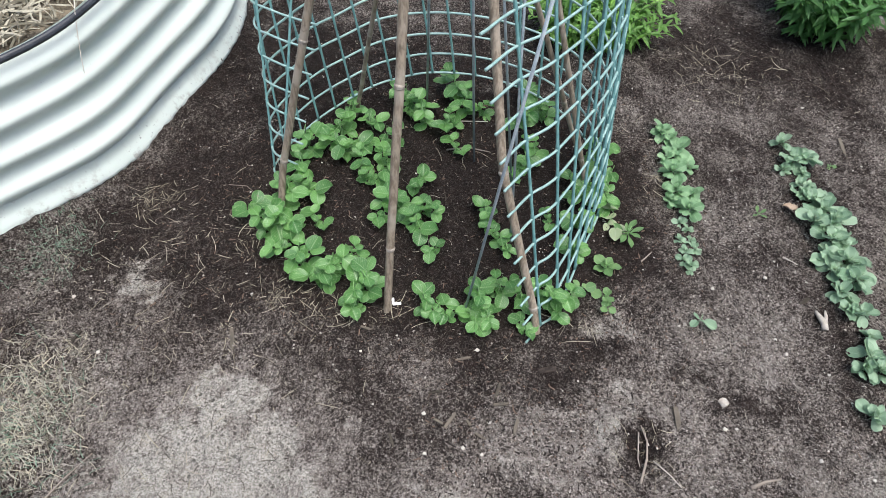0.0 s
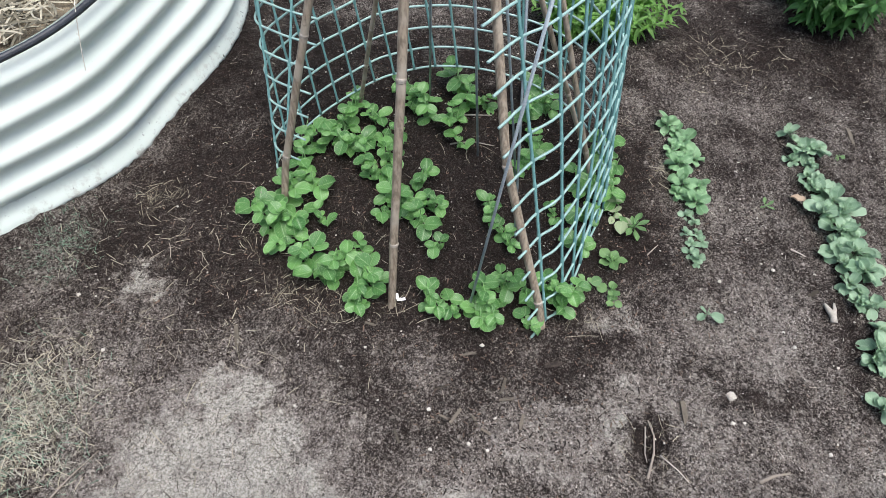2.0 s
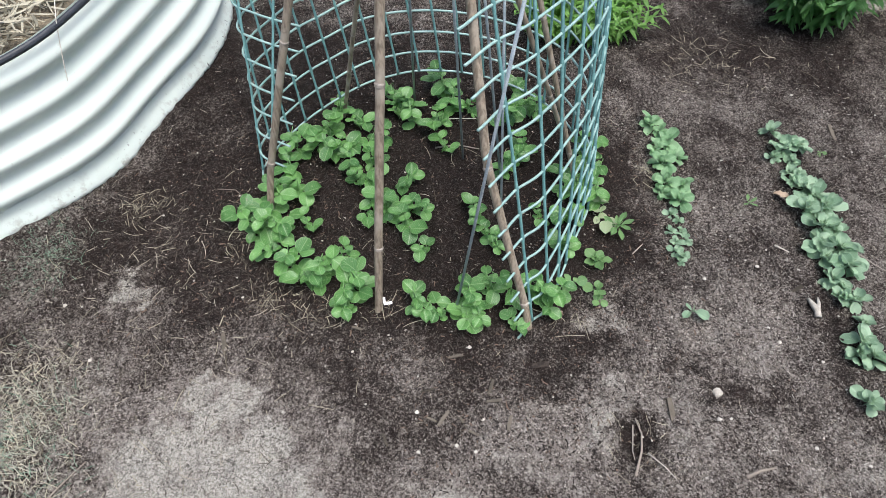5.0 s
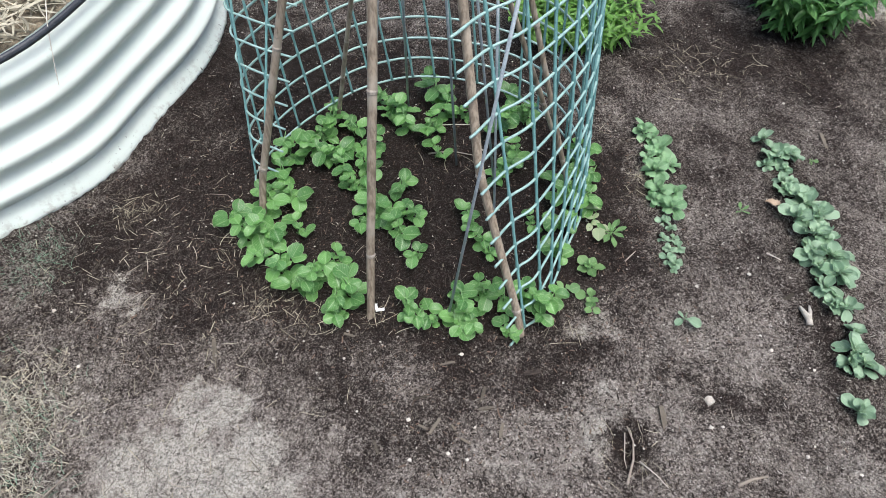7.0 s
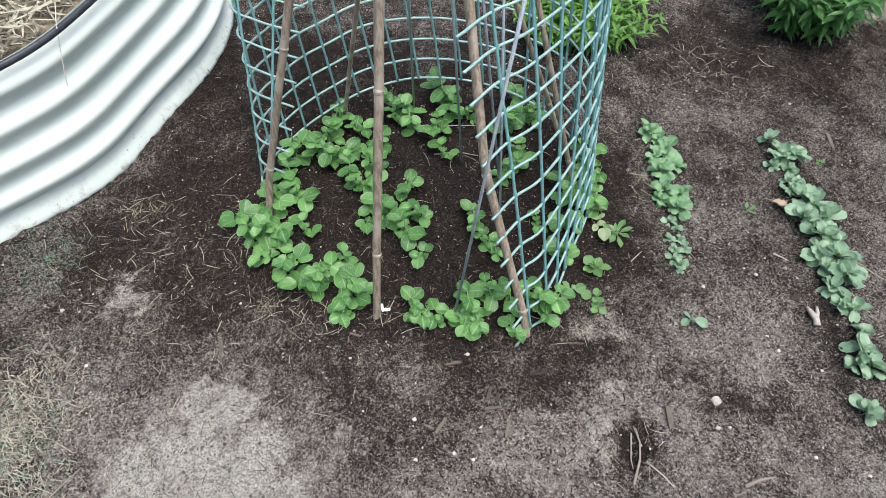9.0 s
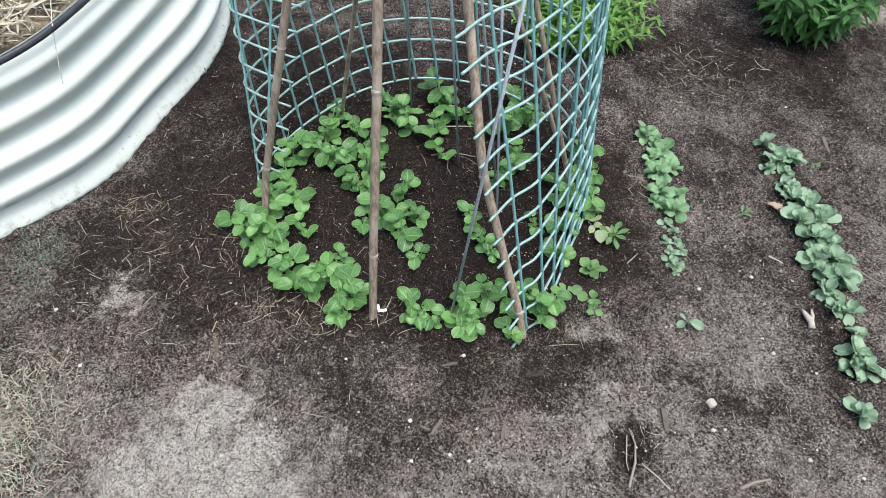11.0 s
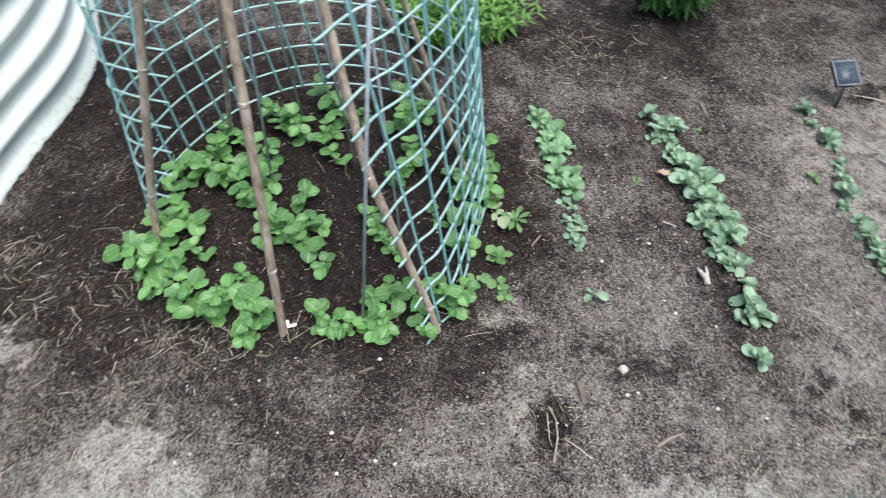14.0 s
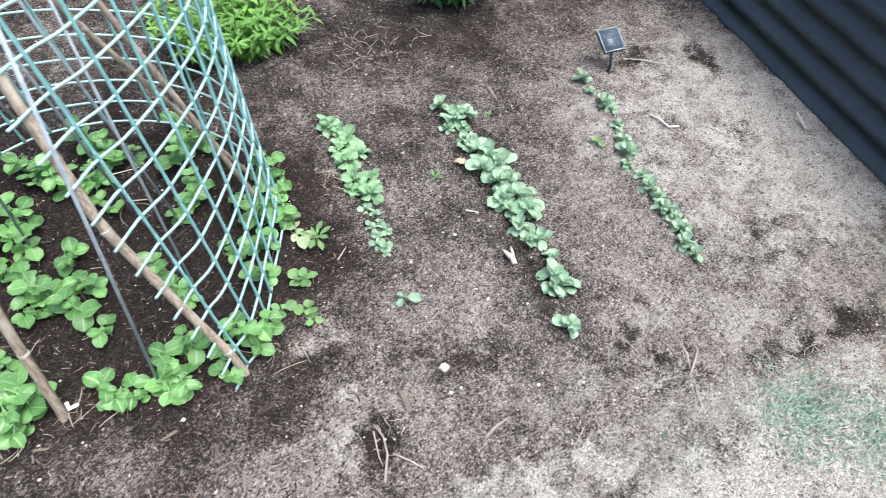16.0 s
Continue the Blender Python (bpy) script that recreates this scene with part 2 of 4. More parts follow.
def bamboo_material():
    k = Nodes("bamboo", 0.55)
    map_ = k.t.nodes.new("ShaderNodeMapping")
    k.put(map_.inputs[0], k.co)
    map_.inputs["Scale"].default_value = (160, 160, 5)
    grain = k.noise(1.0, 4, map_.outputs[0])
    c = k.mix(k.span(grain, 0.35, 0.65), (0.165, 0.130, 0.092), (0.315, 0.262, 0.195))
    c = k.mix(k.span(k.noise(14, 4), 0.48, 0.68, 0.0, 0.7), c, (0.40, 0.352, 0.282))
    c = k.mix(k.span(k.noise(45, 3), 0.60, 0.72, 0.0, 0.5), c, (0.10, 0.075, 0.05))
    return k.done(c, None, k.bump(grain, 0.3, 0.001))


def tank_material():
    k = Nodes("cream_steel", 0.32)
    c = k.mix(k.span(k.noise(3.0, 4), 0.3, 0.75), (0.67, 0.73, 0.665), (0.61, 0.675, 0.61))
    sep = k.t.nodes.new("ShaderNodeSeparateXYZ")
    k.put(sep.inputs[0], k.co)
    dirt = k.math("MULTIPLY", k.span(k.noise(24, 5, rough=0.7), 0.50, 0.66), k.span(sep.outputs[2], 0.01, 0.09, 0.75, 0.04))
    c = k.mix(dirt, c, (0.27, 0.24, 0.20))
    c = k.mix(k.span(k.noise(70, 3), 0.68, 0.74, 0.0, 0.25), c, (0.33, 0.30, 0.25))
    pits = k.math("MULTIPLY", k.span(k.noise(70, 3), 0.66, 0.70, 0.0, 0.9), k.span(sep.outputs[2], 0.04, 0.085, 1.0, 0.0))
    c = k.mix(pits, c, (0.06, 0.05, 0.04))
    return k.done(c, k.span(k.noise(18, 3), 0.3, 0.7, 0.28, 0.45), k.bump(k.noise(9, 2), 0.05, 0.01))


SOIL = soil_material()
SOIL_CRUMB = soil_material("loose_soil", True)
PEA_LEAF = leaf_material("pea_leaf", (0.028, 0.112, 0.024), (0.172, 0.370, 0.100), (0.45, 0.61, 0.32), 0.46, 0.38)
PEA_STEM = plain_material("pea_stem", (0.16, 0.33, 0.10), (0.27, 0.45, 0.19), 40, 0.5)
KALE_LEAF = leaf_material("cabbage_leaf", (0.128, 0.232, 0.132), (0.345, 0.480, 0.322), (0.40, 0.52, 0.385), 0.0, 0.55, 0.5)
SPRING_LEAF = leaf_material("light_cabbage_leaf", (0.100, 0.215, 0.090), (0.310, 0.485, 0.265), (0.38, 0.53, 0.34), 0.0, 0.55, 0.5)
KALE_STEM = plain_material("cabbage_stem", (0.15, 0.25, 0.13), (0.24, 0.35, 0.21), 40, 0.55)
WEED_LEAF = leaf_material("weed_leaf", (0.07, 0.17, 0.05), (0.17, 0.30, 0.105), (0.28, 0.38, 0.20), 0.15, 0.6)
PALE_LEAF = leaf_material("fading_leaf", (0.24, 0.32, 0.17), (0.36, 0.41, 0.25), (0.45, 0.47, 0.33), 0.2, 0.6)
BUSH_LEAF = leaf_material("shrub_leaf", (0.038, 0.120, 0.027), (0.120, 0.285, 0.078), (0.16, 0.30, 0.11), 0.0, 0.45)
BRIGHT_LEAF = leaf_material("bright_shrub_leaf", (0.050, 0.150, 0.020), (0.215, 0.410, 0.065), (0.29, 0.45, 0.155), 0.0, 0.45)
DRY_LEAF = plain_material("dry_leaf", (0.24, 0.175, 0.115), (0.40, 0.315, 0.225), 60, 0.8, relief=0.5)
BAMBOO = bamboo_material()
NODE_RING = plain_material("bamboo_node", (0.20, 0.17, 0.135), (0.42, 0.375, 0.315), 90, 0.7)
TEAL = plain_material("teal_plastic", (0.085, 0.200, 0.195), (0.160, 0.310, 0.300), 60, 0.38, relief=0.1)
MINT = plain_material("mint_plastic", (0.190, 0.320, 0.295), (0.300, 0.430, 0.402), 60, 0.35, relief=0.1)
ROD = plain_material("blue_grey_steel", (0.21, 0.255, 0.275), (0.37, 0.42, 0.44), 50, 0.45, 0.2)
TANK = tank_material()
RUBBER = plain_material("black_rubber", (0.012, 0.014, 0.018), (0.035, 0.04, 0.05), 40, 0.5)
STEEL_DARK = plain_material("charcoal_steel", (0.017, 0.025, 0.028), (0.030, 0.042, 0.046), 5, 0.36, 0.0, relief=0.06)
STEEL_DARK.node_tree.nodes["Principled BSDF"].inputs["Specular IOR Level"].default_value = 0.4
STRAW = plain_material("straw", (0.070, 0.055, 0.042), (0.46, 0.41, 0.325), 40, 0.75, per="few pale", relief=0.3)
PALE_STRAW = plain_material("pale_straw", (0.50, 0.46, 0.38), (0.66, 0.62, 0.54), 40, 0.7)
OLD_STRAW = plain_material("old_straw", (0.13, 0.118, 0.082), (0.44, 0.41, 0.31), 40, 0.8, per="island", relief=0.3)
MULCH = plain_material("mulch", (0.10, 0.08, 0.055), (0.26, 0.22, 0.15), 30, 0.9, relief=0.8, distance=0.01)
PEBBLE = plain_material("white_grit", (0.24, 0.22, 0.19), (0.50, 0.47, 0.41), 80, 0.8, per="island")
STONE = plain_material("pale_stone", (0.28, 0.255, 0.215), (0.47, 0.435, 0.375), 70, 0.85, relief=0.5)
BARK = plain_material("weathered_wood", (0.045, 0.039, 0.031), (0.130, 0.113, 0.090), 70, 0.9, per="object", relief=0.6)
TWIG = plain_material("dry_twig", (0.22, 0.185, 0.15), (0.46, 0.42, 0.36), 60, 0.8, per="object", relief=0.4)
GRASS = plain_material("fine_grass", (0.08, 0.145, 0.095), (0.20, 0.29, 0.205), 20, 0.6, per="island")
DRY_GRASS = plain_material("dry_grass", (0.20, 0.185, 0.14), (0.42, 0.40, 0.32), 20, 0.8, per="island")
BLACK = plain_material("black_plastic", (0.012, 0.014, 0.018), (0.03, 0.034, 0.04), 40, 0.4)
CELL = plain_material("solar_cell", (0.03, 0.045, 0.06), (0.06, 0.08, 0.10), 25, 0.4, relief=0.0)
SILVER = plain_material("silver_print", (0.12, 0.14, 0.16), (0.20, 0.23, 0.25), 50, 0.65, 0.0)
WHITE = plain_material("white_plastic", (0.70, 0.70, 0.68), (0.82, 0.82, 0.80), 60, 0.5)


# ---- mesh tools ----
rng = random.Random(7)


def mesh_of(name, bm, material, smooth=True):
    me = bpy.data.meshes.new(name)
    bm.to_mesh(me)
    bm.free()
    me.materials.append(material)
    if smooth:
        me.polygons.foreach_set("use_smooth", [True] * len(me.polygons))
    return me


def part(name, bm, material, parent, label="", smooth=True):
    me = bm if isinstance(bm, bpy.types.Mesh) else mesh_of(name, bm, material, smooth)
    ob = new(name, me)
    ob.parent = parent
    return tagged(ob, label)


def thing(name, label, category, group="", kind="", at=None):
    ob = tagged(new(name), label, category, group, kind)
    ob.empty_display_size = 0.05
    if at:
        ob.matrix_world = at if isinstance(at, Matrix) else pose(*at)
    return ob


def tube(bm, pts, radii, sides=6, cap=True):
    """A tube along pts; radii is one number or one for each point."""
    pts = [Vector(p) for p in pts]
    rad = [radii] * len(pts) if isinstance(radii, (int, float)) else radii
    rings, up = [], None
    for i, p in enumerate(pts):
        way = (pts[min(i + 1, len(pts) - 1)] - pts[max(i - 1, 0)]).normalized()
        if up is None:
            up = way.orthogonal().normalized()
        up = (up - way * up.dot(way)).normalized()
        side = way.cross(up)
        rings.append([bm.verts.new(p + rad[i] * (math.cos(a) * up + math.sin(a) * side))
                      for a in (2 * math.pi * j / sides for j in range(sides))])
    for r, s in zip(rings, rings[1:]):
        for j in range(sides):
            bm.faces.new((r[j], r[(j + 1) % sides], s[(j + 1) % sides], s[j]))
    if cap:
        bm.faces.new(rings[0][::-1]), bm.faces.new(rings[-1])
    return bm


def box(bm, size, at=(0, 0, 0), bevel=0.0):
    made = bmesh.ops.create_cube(bm, size=1.0, matrix=Matrix.Translation(at) @ Matrix.Diagonal((*size, 1)))
    if bevel:
        edges = {e for v in made["verts"] for e in v.link_edges}
        bmesh.ops.bevel(bm, geom=list(edges), offset=bevel, segments=2, affect="EDGES")
    return bm


def leaf(length, width, widest=0.5, cup=0.15, droop=0.25, wave=0.0, cols=4, rows=6, seed=0, blunt=0.7):
    """A leaf blade along +y from its stalk, folded along the midrib and bent down to the tip."""
    bm = bmesh.new()
    uv = bm.loops.layers.uv.new("UVMap")
    r = random.Random(seed)
    grid, place = [], {}
    for i in range(rows + 1):
        t = i / rows
        s = t ** (math.log(0.5) / math.log(widest))
        half = 0.5 * width * max(0.03, math.sin(math.pi * s)) ** blunt
        line = []
        for j in range(cols + 1):
            u = 2 * j / cols - 1
            z = width * (0.5 * cup * u * u + 0.5 * cup * abs(u)) - droop * length * t * t + wave * width * r.uniform(-1, 1) * abs(u)
            v = bm.verts.new((u * half, t * length, z))
            place[v] = (j / cols, t)
            line.append(v)
        grid.append(line)
    for a, b in zip(grid, grid[1:]):
        for j in range(cols):
            f = bm.faces.new((a[j], a[j + 1], b[j + 1], b[j]))
            for loop in f.loops:
                loop[uv].uv = place[loop.vert]
    return bm


def lump(bm, at, size, r, squash=0.7, subdiv=1):
    made = bmesh.ops.create_icosphere(bm, subdivisions=subdiv, radius=1.0)
    turn = Euler((r.uniform(0, 6), r.uniform(0, 6), r.uniform(0, 6))).to_matrix()
    for v in made["verts"]:
        p = turn @ (v.co * r.uniform(0.75, 1.15))
        v.co = Vector(at) + Vector((p.x * size, p.y * size * 0.9, p.z * size * squash))


def soup(name, verts, faces, material, smooth=False):
    me = bpy.data.meshes.new(name)
    me.from_pydata(verts, [], faces)
    me.materials.append(material)
    if smooth:
        me.polygons.foreach_set("use_smooth", [True] * len(me.polygons))
    return me


# ---- ground ----
TANK_AT, TANK_R, TANK_TOP, PITCH = (-1.906, 2.015), 1.226, 0.471, 0.0948


# small holes in the soil: middle, radius and depth
PITS = [(0.63, 0.68, 0.085, 0.022), (0.86, 0.79, 0.045, 0.012), (0.95, 0.78, 0.035, 0.012), (1.36, 0.74, 0.045, 0.016), (1.70, 0.93, 0.04, 0.012), (1.97, 0.82, 0.05, 0.014), (2.12, 0.72, 0.06, 0.014),
        (1.02, 0.72, 0.03, 0.010), (1.12, 0.78, 0.05, 0.012), (1.10, 0.62, 0.05, 0.012)]


def ground_height(x, y):
    h = 0.010 * noise.noise((x * 1.7, y * 1.7, 3.1)) + 0.006 * noise.noise((x * 6, y * 6, 7.7))
    h += 0.006 * noise.noise((x * 15, y * 15, 1.3)) + 0.0055 * noise.noise((x * 34, y * 34, 5.9)) + 0.003 * noise.noise((x * 70, y * 70, 2.6))
    for px, py, pr, pd in PITS:
        q = math.hypot(x - px, y - py) / pr
        if q < 1:
            h -= pd * (1 - q * q) ** 2
    # soil heaped against the round bed
    d = math.hypot(x - TANK_AT[0], y - TANK_AT[1]) - TANK_R
    return h + 0.030 * min(1.0, max(0.0, 1 - d / 0.16)) ** 2


def axis(a, b, step, far):
    line = list(np.arange(a, b, step))
    grow, lo, hi = step, line[0], line[-1]
    before, after = [], []
    while hi < far:
        grow *= 1.35
        lo, hi = lo - grow, hi + grow
        before.append(lo), after.append(hi)
    return before[::-1] + line + after


def build_ground():
    xs, ys = axis(-1.2, 2.6, 0.008, 70), axis(0.08, 2.6, 0.008, 70)
    verts = [(x, y, ground_height(x, y)) for y in ys for x in xs]
    n = len(xs)
    faces = [(j * n + i, j * n + i + 1, (j + 1) * n + i + 1, (j + 1) * n + i) for j in range(len(ys) - 1) for i in range(n - 1)]
    ob = new("ground", soup("ground", verts, faces, SOIL, True))
    return tagged(ob, "dark crumbly garden soil with dry sandy patches", "soil", kind="structure")


build_ground()


# ---- corrugated round bed, pale ----


def revolve(bm, profile, n=220, a0=0.0, a1=2 * math.pi, wobble=None):
    rings, closed = [], abs(a1 - a0 - 2 * math.pi) < 1e-6
    for i in range(n if closed else n + 1):
        a = a0 + (a1 - a0) * i / n
        rings.append([bm.verts.new(((r + (wobble(a, z)[0] if wobble else 0)) * math.cos(a),
                                    (r + (wobble(a, z)[0] if wobble else 0)) * math.sin(a),
                                    z + (wobble(a, z)[1] if wobble else 0))) for r, z in profile])
    for i in range(n):
        p, q = rings[i], rings[(i + 1) % len(rings)]
        for j in range(len(profile) - 1):
            bm.faces.new((p[j], q[j], q[j + 1], p[j + 1]))
    return bm


# how far the thin wall is pushed out or in, by the angle in degrees: low down, and at the rim
DENTS_LOW = [(-180, 0.0), (-60, -0.03), (-42, -0.024), (-38, -0.015), (-34, 0.0), (-29, 0.010), (-25, 0.004), (-20, -0.012), (-15, -0.013), (-11, -0.003), (-5, 0.018), (0, 0.030), (5, 0.036), (15, 0.03), (45, 0.0), (180, 0.0)]
DENTS_HIGH = [(-180, 0.0), (-60, -0.03), (-36, -0.018), (-32, -0.006), (-28, 0.0), (-24, -0.006), (-20, -0.015), (-14, -0.020), (-8, -0.014), (0, 0.0), (15, 0.01), (45, 0.0), (180, 0.0)]


def dent(a, z):
    """The wall's bulge at the angle a (radians) and the height z."""
    d = (math.degrees(a) + 180) % 360 - 180

    def along(rows):
        for (p, u), (q, v) in zip(rows, rows[1:]):
            if d <= q:
                f = (d - p) / (q - p)
                f = f * f * (3 - 2 * f) if abs(v - u) < 0.004 else f
                return u + (v - u) * f
        return rows[-1][1]
    k = min(1.0, max(0.0, (z - 0.16) / 0.16))
    return (1 - k) * along(DENTS_LOW) + k * along(DENTS_HIGH)


def soft_dent(a, z):
    return sum(dent(a + radians(o), z) * w for o, w in ((-3, 0.15), (-1.5, 0.22), (0, 0.26), (1.5, 0.22), (3, 0.15)))


def bent(a, z):
    return soft_dent(a, z), 0.0


def build_tank():
    bed = thing("raised_bed", "round cream corrugated steel garden bed filled with straw mulch", "raised bed", at=(*TANK_AT, 0))
    prof = []
    z = TANK_TOP
    while z > 0.088:
        prof.append((TANK_R + 0.0142 * math.cos(2 * math.pi * (z - 0.418) / PITCH), z))
        z -= PITCH / 14
    low = prof[-1][1]
    inner = [(r - 0.004, zz) for r, zz in reversed(prof)]
    part("wall", revolve(bmesh.new(), prof + inner, 300, wobble=bent), TANK, bed, "cream painted corrugated steel")

    def ragged(a, zz):
        k = max(0.0, 1 - max(0.0, zz - 0.026) / 0.03)
        return soft_dent(a, zz) + 0.004 * noise.noise((a * 30, 0, 2)), k * (0.010 * noise.noise((a * 34, 1, 5)) + 0.007 * noise.noise((a * 110, 4, 1)))
    r0 = prof[-1][0]
    lip = [(r0 + 0.001, low + 0.003), (TANK_R - 0.009, 0.074), (TANK_R - 0.001, 0.062), (TANK_R + 0.007, 0.050), (TANK_R + 0.012, 0.036), (TANK_R + 0.013, 0.026), (TANK_R + 0.009, 0.022), (r0 - 0.004, low)]
    part("bottom_edge", revolve(bmesh.new(), lip, 900, wobble=ragged), TANK, bed, "ragged rust-pitted bottom edge")
    rim = [(TANK_R + 0.010 + 0.0075 * math.cos(a), TANK_TOP + 0.004 + 0.009 * math.sin(a)) for a in (2 * math.pi * i / 10 for i in range(11))]
    part("rim", revolve(bmesh.new(), rim, 300, wobble=bent), RUBBER, bed, "black rubber edging strip")
    fill = bmesh.new()
    revolve(fill, [(0.02, 0.44), (0.5, 0.435), (0.9, 0.43), (1.1, 0.425), (1.205, 0.418)], 160,
            wobble=lambda a, zz: (-0.012, 0.012 * noise.noise((a * 14, zz * 300, 1))))
    part("mulch", fill, MULCH, bed, "brown decaying mulch")
    r, verts, faces = random.Random(3), [], []
    for _ in range(1500):
        a, rad = r.uniform(-1.0, 0.5), TANK_R - 0.09 - abs(r.gauss(0, 0.22))
        straw_blade(verts, faces, (rad * math.cos(a), rad * math.sin(a), 0.435 + r.uniform(0, 0.03)), r.uniform(0.04, 0.13), r.uniform(0.002, 0.009), r, 0.3, None, r.gauss(0, 0.9))
    tagged(part("straw_layer", soup("straw_layer", verts, faces, OLD_STRAW), OLD_STRAW, bed, "loose tangled straw"), kind="stuff")


def straw_blade(verts, faces, at, length, width, r, rise=0.15, turn=None, bend=None):
    """A thin bent strip of straw, three-sided, laid on the ground."""
    a = r.uniform(0, 2 * math.pi) if turn is None else turn
    curl = r.gauss(0, 0.5) if bend is None else bend
    tilt = r.uniform(-rise, rise)
    x, y, z = at
    base = len(verts)
    n = 4
    x, y = x - 0.5 * length * math.cos(a), y - 0.5 * length * math.sin(a)
    for i in range(n + 1):
        t = i / n
        w = width * (0.6 + 0.8 * t * (1 - t) * 2) * 0.5
        px, py = -math.sin(a) * w, math.cos(a) * w
        zz = z + length * tilt * (t - 0.5)
        verts += [(x + px, y + py, zz), (x, y, zz + w * 1.1), (x - px, y - py, zz)]
        x, y = x + length / n * math.cos(a), y + length / n * math.sin(a)
        a += curl / n
    for i in range(n):
        b = base + 3 * i
        faces += [(b, b + 3, b + 4, b + 1), (b + 1, b + 4, b + 5, b + 2), (b + 2, b + 5, b + 3, b)]


build_tank()


# ---- corrugated bed, dark ----
def build_dark_bed():
    bed = thing("raised_bed", "charcoal corrugated steel garden bed on sandy ground", "raised bed", at=(2.54, 1.4, 0, 0, 0, -2.6))
    top, pitch = 0.72, 0.0948
    prof = [(0.0125 * math.cos(2 * math.pi * z / pitch) - 0.0125, z) for z in (top * i / 90 for i in range(91))]
    bm = bmesh.new()
    # the long side towards the plants, rounded at the ends and closed behind
    outline = [(0.0, -2.2 + 0.1 * i) for i in range(45)]
    outline += [(0.35 - 0.35 * math.cos(a), 2.3 + 0.35 * math.sin(a)) for a in (math.pi / 2 * i / 8 for i in range(9))]
    outline += [(0.9, 2.65)] + [(1.25 + 0.35 * math.sin(a), 2.3 + 0.35 * math.cos(a)) for a in (math.pi / 2 * i / 8 for i in range(9))]
    outline += [(1.6, 0.0)] + [(1.25 + 0.35 * math.cos(a), -2.3 - 0.35 * math.sin(a)) for a in (math.pi / 2 * i / 8 for i in range(9))]
    outline += [(0.9, -2.65)] + [(0.35 - 0.35 * math.sin(a), -2.3 - 0.35 * math.cos(a)) for a in (math.pi / 2 * i / 8 for i in range(9))]
    n = len(outline)
    rings = []
    for i, (x, y) in enumerate(outline):
        q, p = outline[(i + 1) % n], outline[i - 1]
        nx, ny = -(q[1] - p[1]), q[0] - p[0]
        d = math.hypot(nx, ny) or 1
        rings.append([bm.verts.new((x + nx / d * o, y + ny / d * o, z)) for o, z in prof])
    for i in range(n):
        a, b = rings[i], rings[(i + 1) % n]
        for j in range(len(prof) - 1):
            bm.faces.new((a[j], a[j + 1], b[j + 1], b[j]))
    part("wall", bm, STEEL_DARK, bed)
    soil = bmesh.new()
    box(soil, (1.5, 4.8, 0.04), (0.8, 0, 0.62))
    part("soil_fill", soil, MULCH, bed, "brown soil filling")
    rim = bmesh.new()
    tube(rim, [(x, y, top + 0.006) for x, y in outline + outline[:1]], 0.012, 8, False)
    part("rim", rim, RUBBER, bed, "black edging strip")


build_dark_bed()


# ---- canes, rods ----
def cane(path, r0, r1, knots, label):
    ob = thing("bamboo_cane", label, "garden cane", "canes of the plant tent", at=(*path[0], 0, 0, 0))
    foot = Vector(path[0])
    pts = [Vector(p) - foot for p in path]
    run = [0.0]
    for a, b in zip(pts, pts[1:]):
        run.append(run[-1] + (b - a).length)

    def at(d):
        for i in range(len(pts) - 1):
            if d <= run[i + 1] or i == len(pts) - 2:
                return pts[i].lerp(pts[i + 1], (d - run[i]) / (run[i + 1] - run[i]))
    total = run[-1]
    line, radii = [], []
    steps = 40
    for i in range(steps + 1):
        d = total * i / steps
        p = at(d)
        line.append(p + Vector((0.0015 * noise.noise((d * 5, foot.x * 9, 0)), 0.0015 * noise.noise((d * 5, 4, foot.y * 9)), 0)))
        radii.append(r0 + (r1 - r0) * i / steps)
    part("pole", tube(bmesh.new(), line, radii, 10), BAMBOO, ob)
    for d in knots:
        p, q = at(d), at(d + 0.004)
        w = (q - p).normalized()
        r = r0 + (r1 - r0) * d / total
        part("knot", tube(bmesh.new(), [p - w * 0.006, p - w * 0.003, p - w * 0.001, p + w * 0.001, p + w * 0.005], [r, r * 1.14, r * 1.06, r * 1.20, r], 10), NODE_RING, ob, "pale raised joint ring")
    return ob


APEX = (0.09, 1.49, 1.62)
CANES = [
    (((0.0, 0.985, -0.05), (0.040, 1.170, 0.62), APEX), 0.0102, 0.0090, (0.27, 0.69, 1.1), "straight weathered grey-brown bamboo cane in the soil"),
    (((0.408, 0.945, -0.05), (0.382, 0.985, 0.06), (0.254, 1.110, 0.468), (0.207, 1.24, 0.75), APEX), 0.0100, 0.0090, (0.14, 0.55, 1.0), "kinked weathered bamboo cane among the climbing peas"),
    (((-0.345, 1.275, -0.05), (-0.315, 1.336, 0.14), (-0.145, 1.40, 0.72), APEX), 0.0100, 0.0085, (0.24, 0.62, 1.0), "brown bamboo cane leaning inwards beside the mesh"),
    (((-0.185, 1.715, -0.05), (-0.02, 1.54, 0.70), APEX), 0.0065, 0.0055, (0.30, 0.46, 0.8), "thin brown bamboo cane beside the mesh"),
    (((0.575, 1.57, -0.05), (0.275, 1.476, 0.70), APEX), 0.007, 0.006, (0.35, 0.72, 1.0), "thin bamboo cane leaning inside the mesh"),
    (((0.580, 1.42, -0.05), (0.330, 1.53, 0.70), APEX), 0.0075, 0.0065, (0.2, 0.62, 1.0), "brown bamboo cane leaning inside the mesh"),
]
for path_, r0_, r1_, knots_, label_ in CANES:
    cane(path_, r0_, r1_, knots_, label_)

